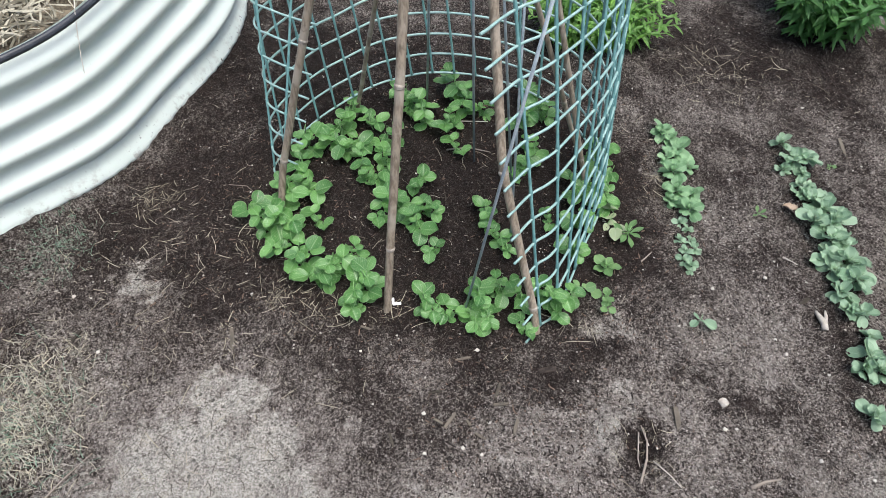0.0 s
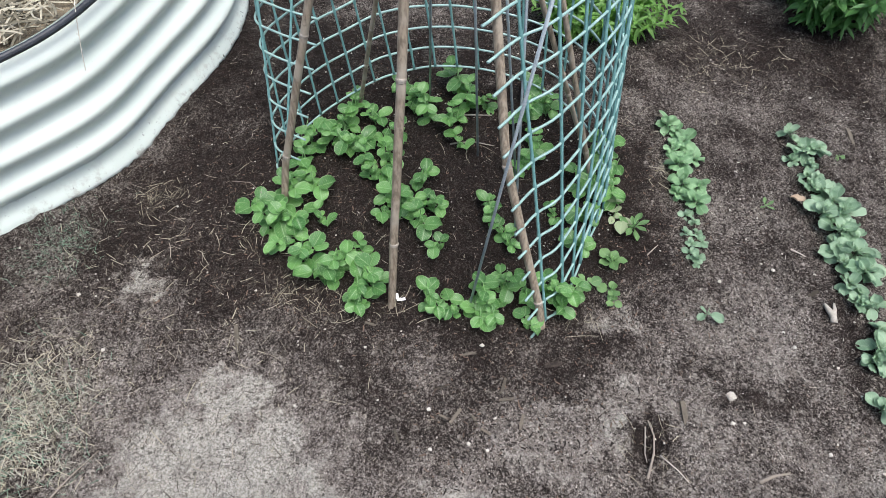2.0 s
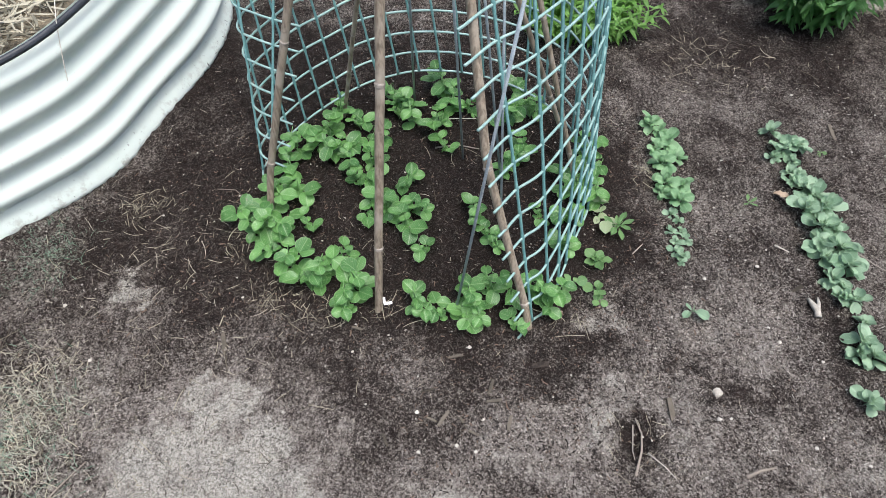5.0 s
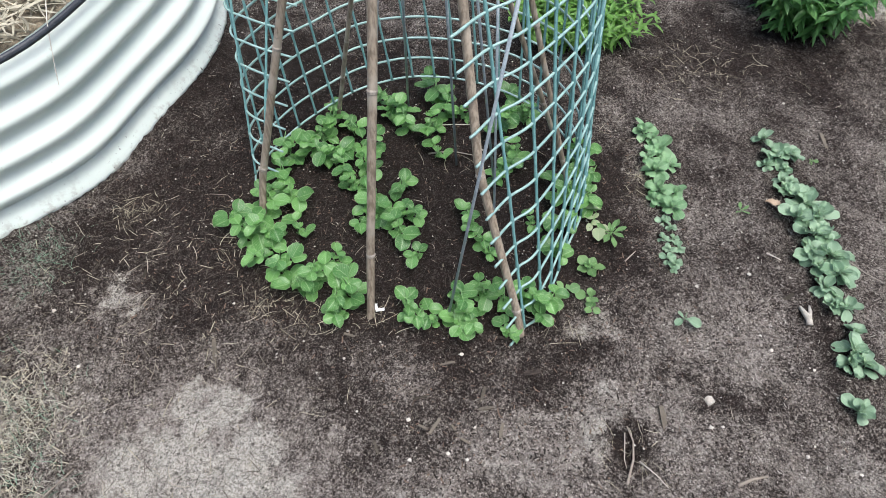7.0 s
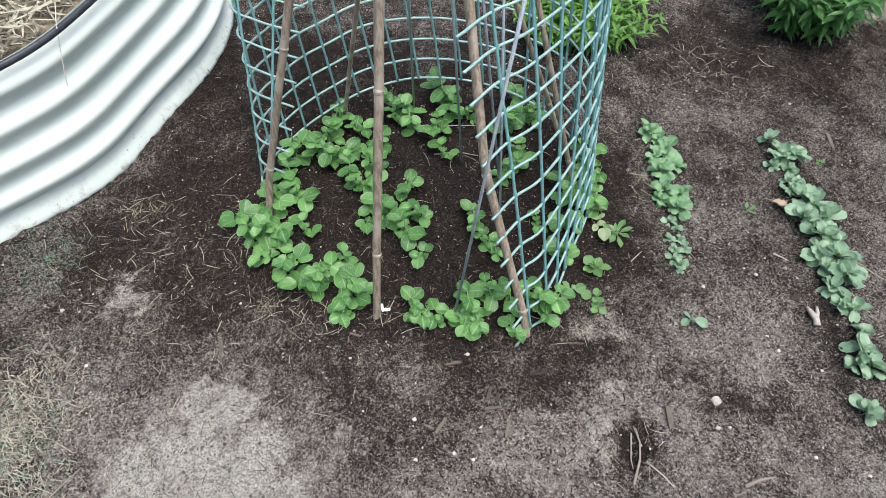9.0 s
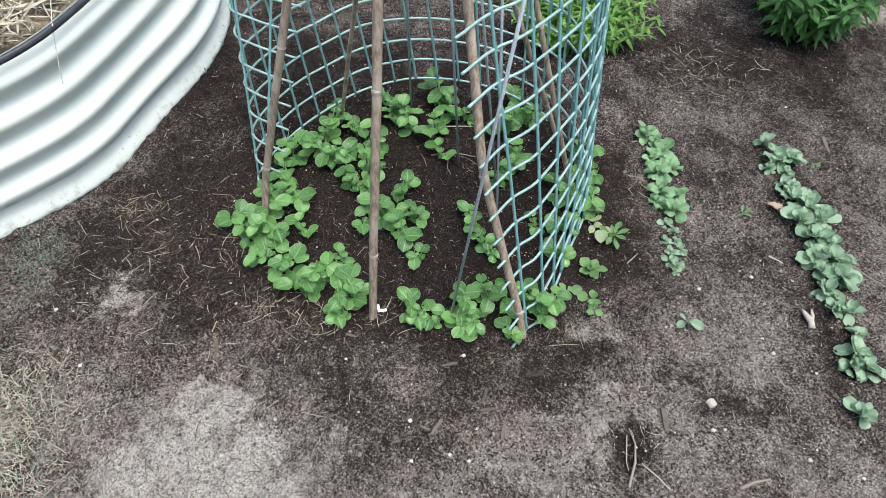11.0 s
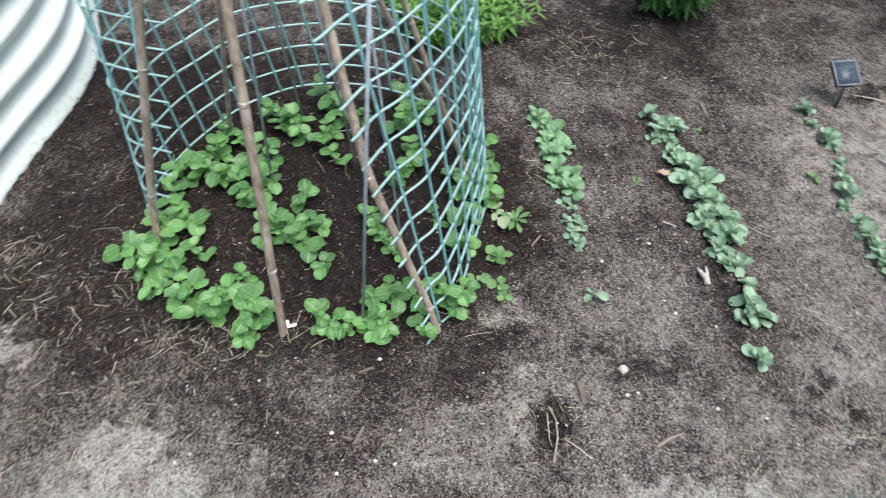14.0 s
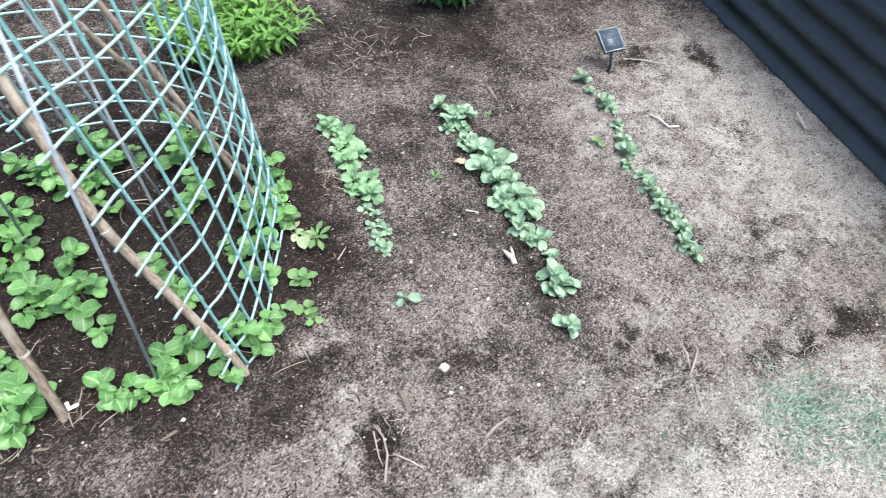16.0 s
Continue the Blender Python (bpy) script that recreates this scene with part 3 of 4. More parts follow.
RODS = [((0.204, 1.0, -0.03), (0.29, 1.09, 0.95)), ((0.221, 1.539, -0.03), (0.148, 1.445, 0.95)), ((-0.038, 1.489, -0.03), (0.052, 1.463, 0.95)),
        ((0.332, 1.221, -0.03), (0.262, 1.56, 0.95)), ((0.34, 1.448, -0.03), (0.19, 1.50, 0.95)), ((0.053, 1.79, -0.03), (0.086, 1.34, 0.95))]
for a_, b_ in RODS:
    rod = tube(bmesh.new(), [a_, Vector(a_).lerp(Vector(b_), 0.5), b_], 0.0034, 8)
    tagged(new("support_rod", mesh_of("support_rod", rod, ROD)), "thin blue-grey coated steel rod pushed into the soil", "plant support", "rods in the plant tent")


# ---- plastic mesh round the peas ----
KNOT_GAP, ROWS_N, COLUMN = 0.066, 16, 0.066
# stations of the sheet round the ring: foot x, y, height of the lowest strand, and lean in x and y for each metre of height
STATIONS = [(0.369, 0.925, 0.0, -0.251, 0.34), (0.409, 0.978, 0.0, -0.219, 0.39), (0.453, 1.02, 0.005, -0.178, 0.40), (0.534, 1.215, 0.01, -0.05, 0.41),
            (0.602, 1.393, 0.02, -0.08, 0.44), (0.562, 1.581, 0.05, -0.045, 0.40), (0.452, 1.70, 0.08, -0.047, 0.28), (0.28, 1.76, 0.11, -0.12, 0.20),
            (0.12, 1.768, 0.12, -0.15, 0.17), (-0.03, 1.74, 0.11, -0.17, 0.17), (-0.17, 1.67, 0.085, -0.15, 0.15), (-0.30, 1.58, 0.04, -0.13, 0.30),
            (-0.38, 1.50, 0.0, -0.11, 0.50), (-0.385, 1.43, 0.0, 0.05, 0.60), (-0.31, 1.385, 0.0, 0.20, 0.68)]


def station(u):
    """The sheet's station at u (0 to 14), smoothly between the given ones."""
    i = min(max(int(u), 0), len(STATIONS) - 2)
    f = u - i
    p = [STATIONS[min(max(i + k, 0), len(STATIONS) - 1)] for k in (-1, 0, 1, 2)]
    return [0.5 * (2 * b + (c - a) * f + (2 * a - 5 * b + 4 * c - d) * f * f + (3 * b - a - 3 * c + d) * f ** 3) for a, b, c, d in zip(*p)]


def sheet_steps(step):
    """Values of u at even steps along the foot of the sheet."""
    out, run, last = [0.0], 0.0, station(0.0)
    for i in range(1, 2801):
        here = station(i / 200)
        run += math.hypot(here[0] - last[0], here[1] - last[1])
        last = here
        if run >= step:
            out.append(i / 200)
            run = 0.0
    return out


def mesh_point(u, row):
    x, y, h, lx, ly = station(u)
    z = h + KNOT_GAP * row / math.sqrt(1 + lx * lx + ly * ly) + 0.006
    n1, n2 = noise.noise((u * 0.8, z * 3, 0.4)), noise.noise((u * 2.6, z * 8, 2.2))
    return Vector((x + lx * z + 0.003 * n1 + 0.001 * n2, y + ly * z + 0.003 * noise.noise((u * 0.9, z * 4, 6.1)), z + 0.004 * noise.noise((u * 1.5, z * 3, 8))))


def build_mesh():
    ob = thing("plastic_mesh", "pale teal plastic garden mesh bent into a ring round the peas", "garden mesh")
    for u in sheet_steps(COLUMN)[1:]:
        pts, radii = [], []
        for j in range(ROWS_N * 4 + 1):
            pts.append(mesh_point(u, j / 4))
            radii.append(0.0050 if j % 4 == 0 else 0.0037)
        part("upright_strand", tube(bmesh.new(), pts, radii, 6), TEAL, ob)
    fine = sheet_steps(COLUMN / 5)
    for j in range(ROWS_N + 1):
        pts = [mesh_point(u, j) for u in fine]
        part("cross_strand", tube(bmesh.new(), pts, 0.0033, 6), MINT, ob, "pale mint cross strand")
    return ob


build_mesh()


# ---- peas ----
PEA_BLADES = [mesh_of("leaflet", leaf(0.045, 0.041, w, c, d, 0.035, 6, 7, s, b), PEA_LEAF)
              for s, (w, c, d, b) in enumerate(((0.50, 0.10, 0.10, 0.42), (0.47, 0.30, 0.18, 0.46), (0.52, -0.12, 0.16, 0.43), (0.46, 0.20, 0.03, 0.50)))]
FADED_BLADE = mesh_of("leaflet", leaf(0.046, 0.036, 0.5, 0.1, 0.3, 0.05, 4, 6, 9, 0.62), PALE_LEAF)


def face_up(at, yaw, tilt, roll, size):
    """A leaf's place: pointing along yaw, its tip raised by tilt."""
    return Matrix.LocRotScale(at, Euler((radians(tilt), radians(roll), radians(yaw))), (size, size, size))


def stalk_mesh(name, r0, r1, mat):
    return mesh_of(name, tube(bmesh.new(), [(0, 0, 0), (0, 0.5, 0.03), (0, 1, 0)], [r0, 0.5 * (r0 + r1), r1], 5), mat)


def stalk(me, parent, a, b, thick=1.0):
    """A leaf stalk from a to b: the shared stalk of length one, stretched."""
    way = Vector(b) - Vector(a)
    ob = part("stalk", me, None, parent)
    ob.matrix_basis = Matrix.LocRotScale(Vector(a), way.to_track_quat("Y", "Z"), (thick, way.length, thick))
    return ob


PEA_STALK = stalk_mesh("stalk", 0.0011, 0.0009, PEA_STEM)
KALE_STALK = stalk_mesh("stalk", 0.0016, 0.0012, KALE_STEM)


def pea_plant(seed, nodes, label):
    r = random.Random(seed)
    ob = thing("pea_plant", label, "pea plant", "young peas in the ring")
    stem = bmesh.new()
    lean = r.uniform(0, 360)
    p, line, spots = Vector((0, 0, -0.01)), [], []
    way = Vector((0.25 * math.cos(radians(lean)), 0.25 * math.sin(radians(lean)), 1)).normalized()
    line.append(p.copy())
    for i in range(nodes):
        p = p + way * r.uniform(0.018, 0.026)
        way = (way + Vector((r.uniform(-0.3, 0.3), r.uniform(-0.3, 0.3), 0.1))).normalized()
        line.append(p.copy())
        spots.append(p.copy())
    tube(stem, line, [0.0018 - 0.0007 * i / len(line) for i in range(len(line))], 5)
    blades = []
    side = r.uniform(0, 360)
    for i, q in enumerate(spots):
        side += 180 + r.uniform(-45, 45)
        grown = 0.62 + 0.38 * math.sin(math.pi * (i + 1.0) / (nodes + 0.6))
        # the clasping pair at the stem
        for s in (-1, 1):
            blades.append((face_up(q, side - 90 + s * r.uniform(40, 70), r.uniform(5, 40), s * r.uniform(0, 25), 0.62 * grown * r.uniform(0.85, 1.15))))
        # the stalk with its pair of leaflets
        out = Vector((math.cos(radians(side)), math.sin(radians(side)), r.uniform(0.25, 0.7))).normalized()
        end = q + out * r.uniform(0.020, 0.034) * grown
        stalk(PEA_STALK, ob, q, end)
        for s in (-1, 1):
            blades.append((face_up(end, side - 90 + s * r.uniform(34, 66), r.uniform(-14, 28), s * r.uniform(-14, 26), grown * r.uniform(0.75, 1.18))))
        if i == nodes - 1:
            curl = [end + Vector((out.x * 0.012 * k, out.y * 0.012 * k, 0.006 * k - 0.002 * k * k)) for k in range(4)]
            part("tendril", tube(bmesh.new(), curl, 0.0005, 3), PEA_STEM, ob)
    part("stem", stem, PEA_STEM, ob)
    for m in blades:
        leaf_ob = part("leaflet", PEA_BLADES[r.randrange(4)], PEA_LEAF, ob)
        leaf_ob.matrix_basis = m
    return ob


PEAS_LEFT = [(-0.30, 1.52, 1.0), (-0.31, 1.44, 1.0), (-0.27, 1.36, 1.0), (-0.33, 1.34, 1.0), (-0.34, 1.28, 1.0), (-0.35, 1.21, 1.0), (-0.29, 1.23, 1.0),
             (-0.23, 1.25, 0.7), (-0.29, 1.16, 1.0), (-0.24, 1.10, 1.0), (-0.18, 1.07, 1.0), (-0.13, 1.09, 1.0), (-0.10, 1.13, 0.8), (-0.08, 1.03, 1.0),
             (-0.04, 1.04, 1.0), (-0.08, 0.99, 0.7)]
PEAS_FRONT = [(0.10, 1.02, 0.8), (0.13, 0.995, 0.7), (0.165, 0.985, 0.6), (0.25, 1.03, 0.9), (0.29, 1.06, 0.8), (0.235, 0.965, 0.7),
              (0.275, 0.975, 0.75), (0.352, 0.968, 0.55), (0.36, 1.04, 0.7), (0.42, 1.06, 0.9), (0.46, 1.05, 0.9), (0.45, 1.01, 0.6)]
PEAS_RIGHT = [(0.51, 1.20, 0.8), (0.53, 1.30, 0.9), (0.55, 1.38, 1.0), (0.59, 1.38, 1.0), (0.62, 1.50, 0.8), (0.58, 1.54, 1.0), (0.53, 1.46, 0.8)]
PEAS_BACK = [(-0.21, 1.51, 1.0), (-0.15, 1.53, 1.0), (-0.13, 1.47, 0.8), (-0.21, 1.60, 1.0), (-0.11, 1.65, 1.0), (-0.18, 1.69, 1.0), (-0.06, 1.56, 1.0), (-0.05, 1.48, 0.8),
             (-0.01, 1.77, 1.0), (0.06, 1.69, 1.0), (0.01, 1.70, 0.8), (0.13, 1.81, 1.1), (0.17, 1.75, 1.0), (0.13, 1.65, 1.0), (0.15, 1.56, 0.7), (0.23, 1.74, 0.8),
             (0.39, 1.80, 1.0), (0.44, 1.72, 1.0), (0.36, 1.69, 1.0), (0.39, 1.57, 0.9), (0.34, 1.48, 0.8), (0.38, 1.50, 0.8), (0.44, 1.32, 0.5)]
PEAS_INNER = [(-0.09, 1.41, 0.8), (-0.04, 1.34, 1.0), (0.06, 1.41, 0.8), (0.01, 1.31, 1.0), (-0.04, 1.28, 0.8), (0.05, 1.25, 1.0), (0.09, 1.32, 0.8),
              (0.12, 1.17, 0.6), (0.26, 1.31, 0.8), (0.29, 1.235, 0.76), (0.31, 1.19, 0.6)]


def plant_peas():
    kinds = [pea_plant(11 + i, n, "young pea plant with round bright green leaves in dark soil") for i, n in enumerate((3, 4, 4, 3, 4, 3))]
    small = [pea_plant(31 + i, 2, "small pea seedling with round green leaves in dark soil") for i in range(3)]
    fresh = set(kinds + small)
    r = random.Random(5)
    for i, (x, y, s) in enumerate(PEAS_LEFT + PEAS_FRONT + PEAS_RIGHT + PEAS_BACK + PEAS_INNER):
        pool = small if s < 0.75 else kinds
        src = pool[r.randrange(len(pool))]
        size = 1.02 * s if s >= 0.75 else 1.36 * s
        m = Matrix.LocRotScale((x, y, ground_height(x, y)), Euler((0, 0, r.uniform(0, 6.28))), None)
        if src in fresh:
            fresh.discard(src)
            src.matrix_basis = m @ Matrix.Scale(size, 4)
        else:
            copy_thing(src, m).scale = (size, size, size)
    for ob in fresh:
        ob.matrix_basis = pose(0.18, 1.70, 0)
    # a branch that strays out of the ring and one fading plant at the mesh
    stray = pea_plant(77, 3, "pea shoot straying outwards over the soil")
    stray.matrix_basis = pose(-0.40, 1.27, 0.0, 0, 0, 20)
    faded = pea_plant(78, 2, "yellowing pea seedling beside the mesh")
    for o in faded.children:
        if o.name.startswith("leaflet"):
            o.data = FADED_BLADE
    faded.matrix_basis = pose(0.61, 1.32, 0.0, 0, 0, 60)


plant_peas()


# ---- cabbage seedlings in rows ----
KALE_BLADES = [mesh_of("leaf", leaf(0.049, 0.043, w, c, d, 0.05, 6, 8, 20 + s, 0.36), mat)
               for mat in (KALE_LEAF, SPRING_LEAF) for s, (w, c, d) in enumerate(((0.60, 0.22, 0.06), (0.58, 0.34, 0.22), (0.64, -0.14, 0.16), (0.60, 0.16, 0.36)))]


def kale(seed, leaves, label, name="cabbage_seedling", blades=None, stem_mat=None, group="seedling rows", category="seedling", low=10, high=74, small=0.5, reach=0.014):
    r = random.Random(seed)
    ob = thing(name, label, category, group)
    stem = bmesh.new()
    tube(stem, [(0, 0, -0.01), (0.001, 0.001, 0.008), (0, 0, 0.016)], [0.0022, 0.002, 0.0016], 5)
    turn = r.uniform(0, 360)
    spots = []
    for i in range(leaves):
        turn += 137.5 + r.uniform(-18, 18)
        size = max(small, 1.0 - 0.55 * abs(i / max(1, leaves - 1) - 0.35) * 1.4) * r.uniform(0.85, 1.22)
        rise = low + (high - low) * i / leaves + r.uniform(-8, 8)
        out = Vector((math.cos(radians(turn)) * math.cos(radians(rise)), math.sin(radians(turn)) * math.cos(radians(rise)), math.sin(radians(rise))))
        q = Vector((0, 0, 0.010 + 0.0015 * i))
        end = q + out * reach * size
        stalk(PEA_STALK if stem_mat else KALE_STALK, ob, q, end)
        spots.append(face_up(end, turn - 90 + r.uniform(-35, 35), rise + r.uniform(-26, 10), r.uniform(-32, 32), size))
    part("stem", stem, stem_mat or KALE_STEM, ob)
    use = blades or KALE_BLADES[:4]
    for m in spots:
        part("leaf", use[r.randrange(len(use))], KALE_LEAF, ob).matrix_basis = m
    return ob


ROW_NEAR = [(0.82, 1.69, 0.8), (0.85, 1.66, 0.6), (0.86, 1.61, 0.85), (0.82, 1.58, 0.6), (0.83, 1.52, 0.85), (0.88, 1.55, 0.7), (0.83, 1.45, 0.9), (0.88, 1.44, 0.7),
            (0.86, 1.38, 0.8), (0.81, 1.41, 0.55)]
ROW_TINY = [(0.83, 1.34, 0.40), (0.85, 1.32, 0.35), (0.82, 1.28, 0.40), (0.85, 1.28, 0.40), (0.83, 1.24, 0.42), (0.86, 1.25, 0.38), (0.82, 1.21, 0.40), (0.84, 1.20, 0.42), (0.83, 1.18, 0.40)]
ROW_MIDDLE = [(1.21, 1.68, 0.7), (1.23, 1.61, 0.9), (1.19, 1.57, 0.5), (1.27, 1.61, 0.8), (1.25, 1.56, 0.45), (1.225, 1.515, 0.5), (1.245, 1.50, 0.55), (1.22, 1.47, 0.65), (1.25, 1.45, 0.75), (1.26, 1.41, 1.0),
              (1.22, 1.36, 0.9), (1.28, 1.37, 1.05), (1.25, 1.30, 1.0), (1.28, 1.29, 0.9), (1.23, 1.24, 0.9), (1.28, 1.23, 1.0), (1.23, 1.20, 0.8), (1.28, 1.17, 1.0),
              (1.23, 1.13, 0.75), (1.24, 1.08, 0.7), (1.27, 1.07, 0.7), (1.27, 1.00, 0.55), (1.24, 0.94, 0.8), (1.25, 0.905, 0.8), (1.22, 0.91, 0.65), (1.205, 0.788, 0.75)]
ROW_FAR = [(1.77, 1.66, 0.75), (1.76, 1.59, 0.45), (1.77, 1.51, 0.75), (1.78, 1.48, 0.45), (1.76, 1.40, 0.5), (1.74, 1.34, 0.55), (1.72, 1.28, 0.75), (1.69, 1.24, 0.5),
           (1.71, 1.18, 0.5), (1.70, 1.13, 0.65), (1.71, 1.09, 0.5), (1.70, 1.04, 0.65), (1.71, 1.00, 0.5), (1.71, 0.96, 0.65), (1.68, 0.91, 0.65), (1.69, 0.87, 0.55)]


def plant_rows():
    r = random.Random(12)
    for row, label in ((ROW_NEAR, "light green cabbage seedling in a short row"), (ROW_TINY, "tiny crowded cabbage seedling with small round leaves"),
                       (ROW_MIDDLE, "blue-green cabbage seedling in a long crowded row"), (ROW_FAR, "small grey-green cabbage seedling in a thin row")):
        tiny = row is ROW_TINY
        blades = KALE_BLADES[4:] if row is ROW_NEAR else KALE_BLADES[:4]
        kinds = [kale(len(label) + 40 + i, (12, 13, 14, 12)[i] if not tiny else 9, label, blades=blades) for i in range(4)]
        for i, (x, y, s) in enumerate(row):
            s *= 0.92
            m = Matrix.LocRotScale((x, y, ground_height(x, y)), Euler((0, 0, r.uniform(0, 6.28))), None)
            if i < 4:
                kinds[i].matrix_basis = m @ Matrix.Scale(s, 4)
            else:
                copy_thing(kinds[r.randrange(4)], m).scale = (s, s, s)


plant_rows()
lone = kale(91, 4, "lone blue-green cabbage seedling with four leaves")
lone.matrix_basis = pose(0.83, 1.02, 0.0, 0, 0, 30) @ Matrix.Scale(0.6, 4)


# ---- weeds between ring and rows ----
NARROW_WEED = [mesh_of("leaf", leaf(0.060, 0.025, 0.60, 0.15, 0.2, 0.08, 4, 6, 50 + i, 0.8), WEED_LEAF) for i in range(3)]
ROUND_WEED = [mesh_of("leaf", leaf(0.042, 0.040, 0.5, 0.1, 0.15, 0.08, 4, 6, 60 + i, 0.5), WEED_LEAF) for i in range(3)]
for seed_, n_, x_, y_, s_, blades_, label_ in (
        (1, 8, 0.665, 1.28, 0.85, NARROW_WEED, "weed with narrow yellow-green leaves in a rosette"),
        (2, 10, 0.592, 1.165, 0.78, ROUND_WEED, "low weed with small round green leaves"),
        (3, 7, 0.582, 1.07, 0.62, ROUND_WEED, "low weed with small round green leaves"),
        (4, 4, 0.585, 1.045, 0.6, ROUND_WEED, "low weed with small round green leaves"),
        (5, 5, 1.07, 1.39, 0.45, NARROW_WEED, "small thin weed sprout in bare soil"),
        (6, 5, 1.65, 1.36, 0.55, ROUND_WEED, "small pale weed sprout beside the seedlings"),
        (7, 5, 0.52, 1.09, 0.7, ROUND_WEED, "low weed with small round green leaves"),
        (8, 4, 1.35, 1.60, 0.35, ROUND_WEED, "tiny weed sprout in bare soil")):
    w_ = kale(100 + seed_, n_, label_, "weed", blades_, PEA_STEM, "weeds", "weed", 12, 60, 0.45, 0.015)
    w_.matrix_basis = pose(x_, y_, ground_height(x_, y_), 0, 0, 50 * seed_) @ Matrix.Scale(s_, 4)


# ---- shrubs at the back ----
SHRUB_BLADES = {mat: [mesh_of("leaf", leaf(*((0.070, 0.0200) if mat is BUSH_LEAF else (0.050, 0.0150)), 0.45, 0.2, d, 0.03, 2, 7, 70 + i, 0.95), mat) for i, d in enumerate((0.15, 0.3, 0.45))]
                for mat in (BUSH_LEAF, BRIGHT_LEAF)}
SHRUB_STEM = plain_material("shrub_stem", (0.10, 0.20, 0.05), (0.20, 0.30, 0.10), 30, 0.6)


def shrub(at, shoots, spread, seed, label, mat, low=0.18, high=0.34):
    r = random.Random(seed)
    ob = thing("shrub", label, "shrub", at=(*at, 0))
    count = 0
    extra_v, extra_f = [], []
    for i in range(shoots):
        a, d = r.uniform(0, 6.28), spread * math.sqrt(r.random())
        x, y = d * math.cos(a), d * math.sin(a) * 0.8
        tall = r.uniform(low, high)
        leanx, leany = x * 0.9, y * 0.9
        pts = [Vector((x * 0.55 + leanx * t * t * 0.8, y * 0.55 + leany * t * t * 0.8, tall * t - 0.01)) for t in (0, 0.25, 0.5, 0.75, 1.0)]
        part("stem", tube(bmesh.new(), pts, [0.003, 0.0028, 0.0025, 0.002, 0.0012], 5), SHRUB_STEM, ob)
        turn = r.uniform(0, 360)
        n = 24
        for j in range(n):
            t = 0.12 + 0.88 * j / (n - 1)
            k = min(3, int(t * 4))
            p = pts[k].lerp(pts[k + 1], t * 4 - k)
            turn += 137.5
            size = (0.75 + 0.35 * math.sin(math.pi * t)) * r.uniform(0.8, 1.15)
            m = face_up(p, turn, r.uniform(-25, 20) + 45 * max(0, t - 0.75) * 4 * 0.6, r.uniform(-15, 15), size)
            if count < 300:
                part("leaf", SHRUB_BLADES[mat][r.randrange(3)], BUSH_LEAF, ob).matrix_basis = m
                count += 1
            else:
                me = SHRUB_BLADES[mat][r.randrange(3)]
                base = len(extra_v)
                extra_v += [tuple(m @ v.co) for v in me.vertices]
                extra_f += [tuple(base + q for q in f.vertices) for f in me.polygons]
    if extra_v:
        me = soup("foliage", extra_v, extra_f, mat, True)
        me.uv_layers.new(name="UVMap")
        tagged(part("foliage", me, BUSH_LEAF, ob), kind="stuff")


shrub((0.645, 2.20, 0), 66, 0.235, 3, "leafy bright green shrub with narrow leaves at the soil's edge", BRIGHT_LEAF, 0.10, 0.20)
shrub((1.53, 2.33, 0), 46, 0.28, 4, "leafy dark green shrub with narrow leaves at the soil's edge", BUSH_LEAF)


# ---- solar lamp ----
def solar_lamp():
    ob = thing("solar_light", "small black solar panel on a stake in the soil", "solar light", at=pose(1.895, 1.672, 0, 0, 0, -4) @ Matrix.Scale(0.86, 4))
    st = bmesh.new()
    tube(st, [(0, 0, -0.03), (0, 0, 0.03), (0.003, 0.035, 0.108)], [0.007, 0.007, 0.006], 8)
    part("stake", st, BLACK, ob)
    case = part("case", box(bmesh.new(), (0.098, 0.108, 0.014), bevel=0.003), BLACK, ob, "black plastic panel case")
    case.matrix_basis = pose(0.004, 0.062, 0.116, 22, -4, 0)
    part("cell", box(bmesh.new(), (0.084, 0.094, 0.002), (0, 0, 0.0072)), CELL, case, "grey-blue solar cell")
    for y, n in ((-0.025, 0), (0.0, 1), (0.025, 0)):
        part("print_bar", box(bmesh.new(), (0.044 if n else 0.078, 0.004 if n else 0.0012, 0.001), (0, y, 0.0088)), SILVER, case)
    frame_ = bmesh.new()
    for sx, sy, px, py in ((0.006, 0.108, 0.046, 0), (0.006, 0.108, -0.046, 0), (0.086, 0.006, 0, 0.051), (0.086, 0.006, 0, -0.051)):
        box(frame_, (sx, sy, 0.004), (px, py, 0.0088))
    part("bezel", frame_, SILVER, case, "grey bezel")


solar_lamp()


# ---- stones, chips, twigs ----
def stone(x, y, size, label, seed, mat=None, squash=0.7, name="stone"):
    bm = bmesh.new()
    lump(bm, (0, 0, 0), size, random.Random(seed), squash, 2)
    ob = tagged(new(name, mesh_of(name, bm, mat or STONE, False)), label, "stone")
    ob.matrix_world = pose(x, y, ground_height(x, y) + size * squash * 0.55)
    return ob


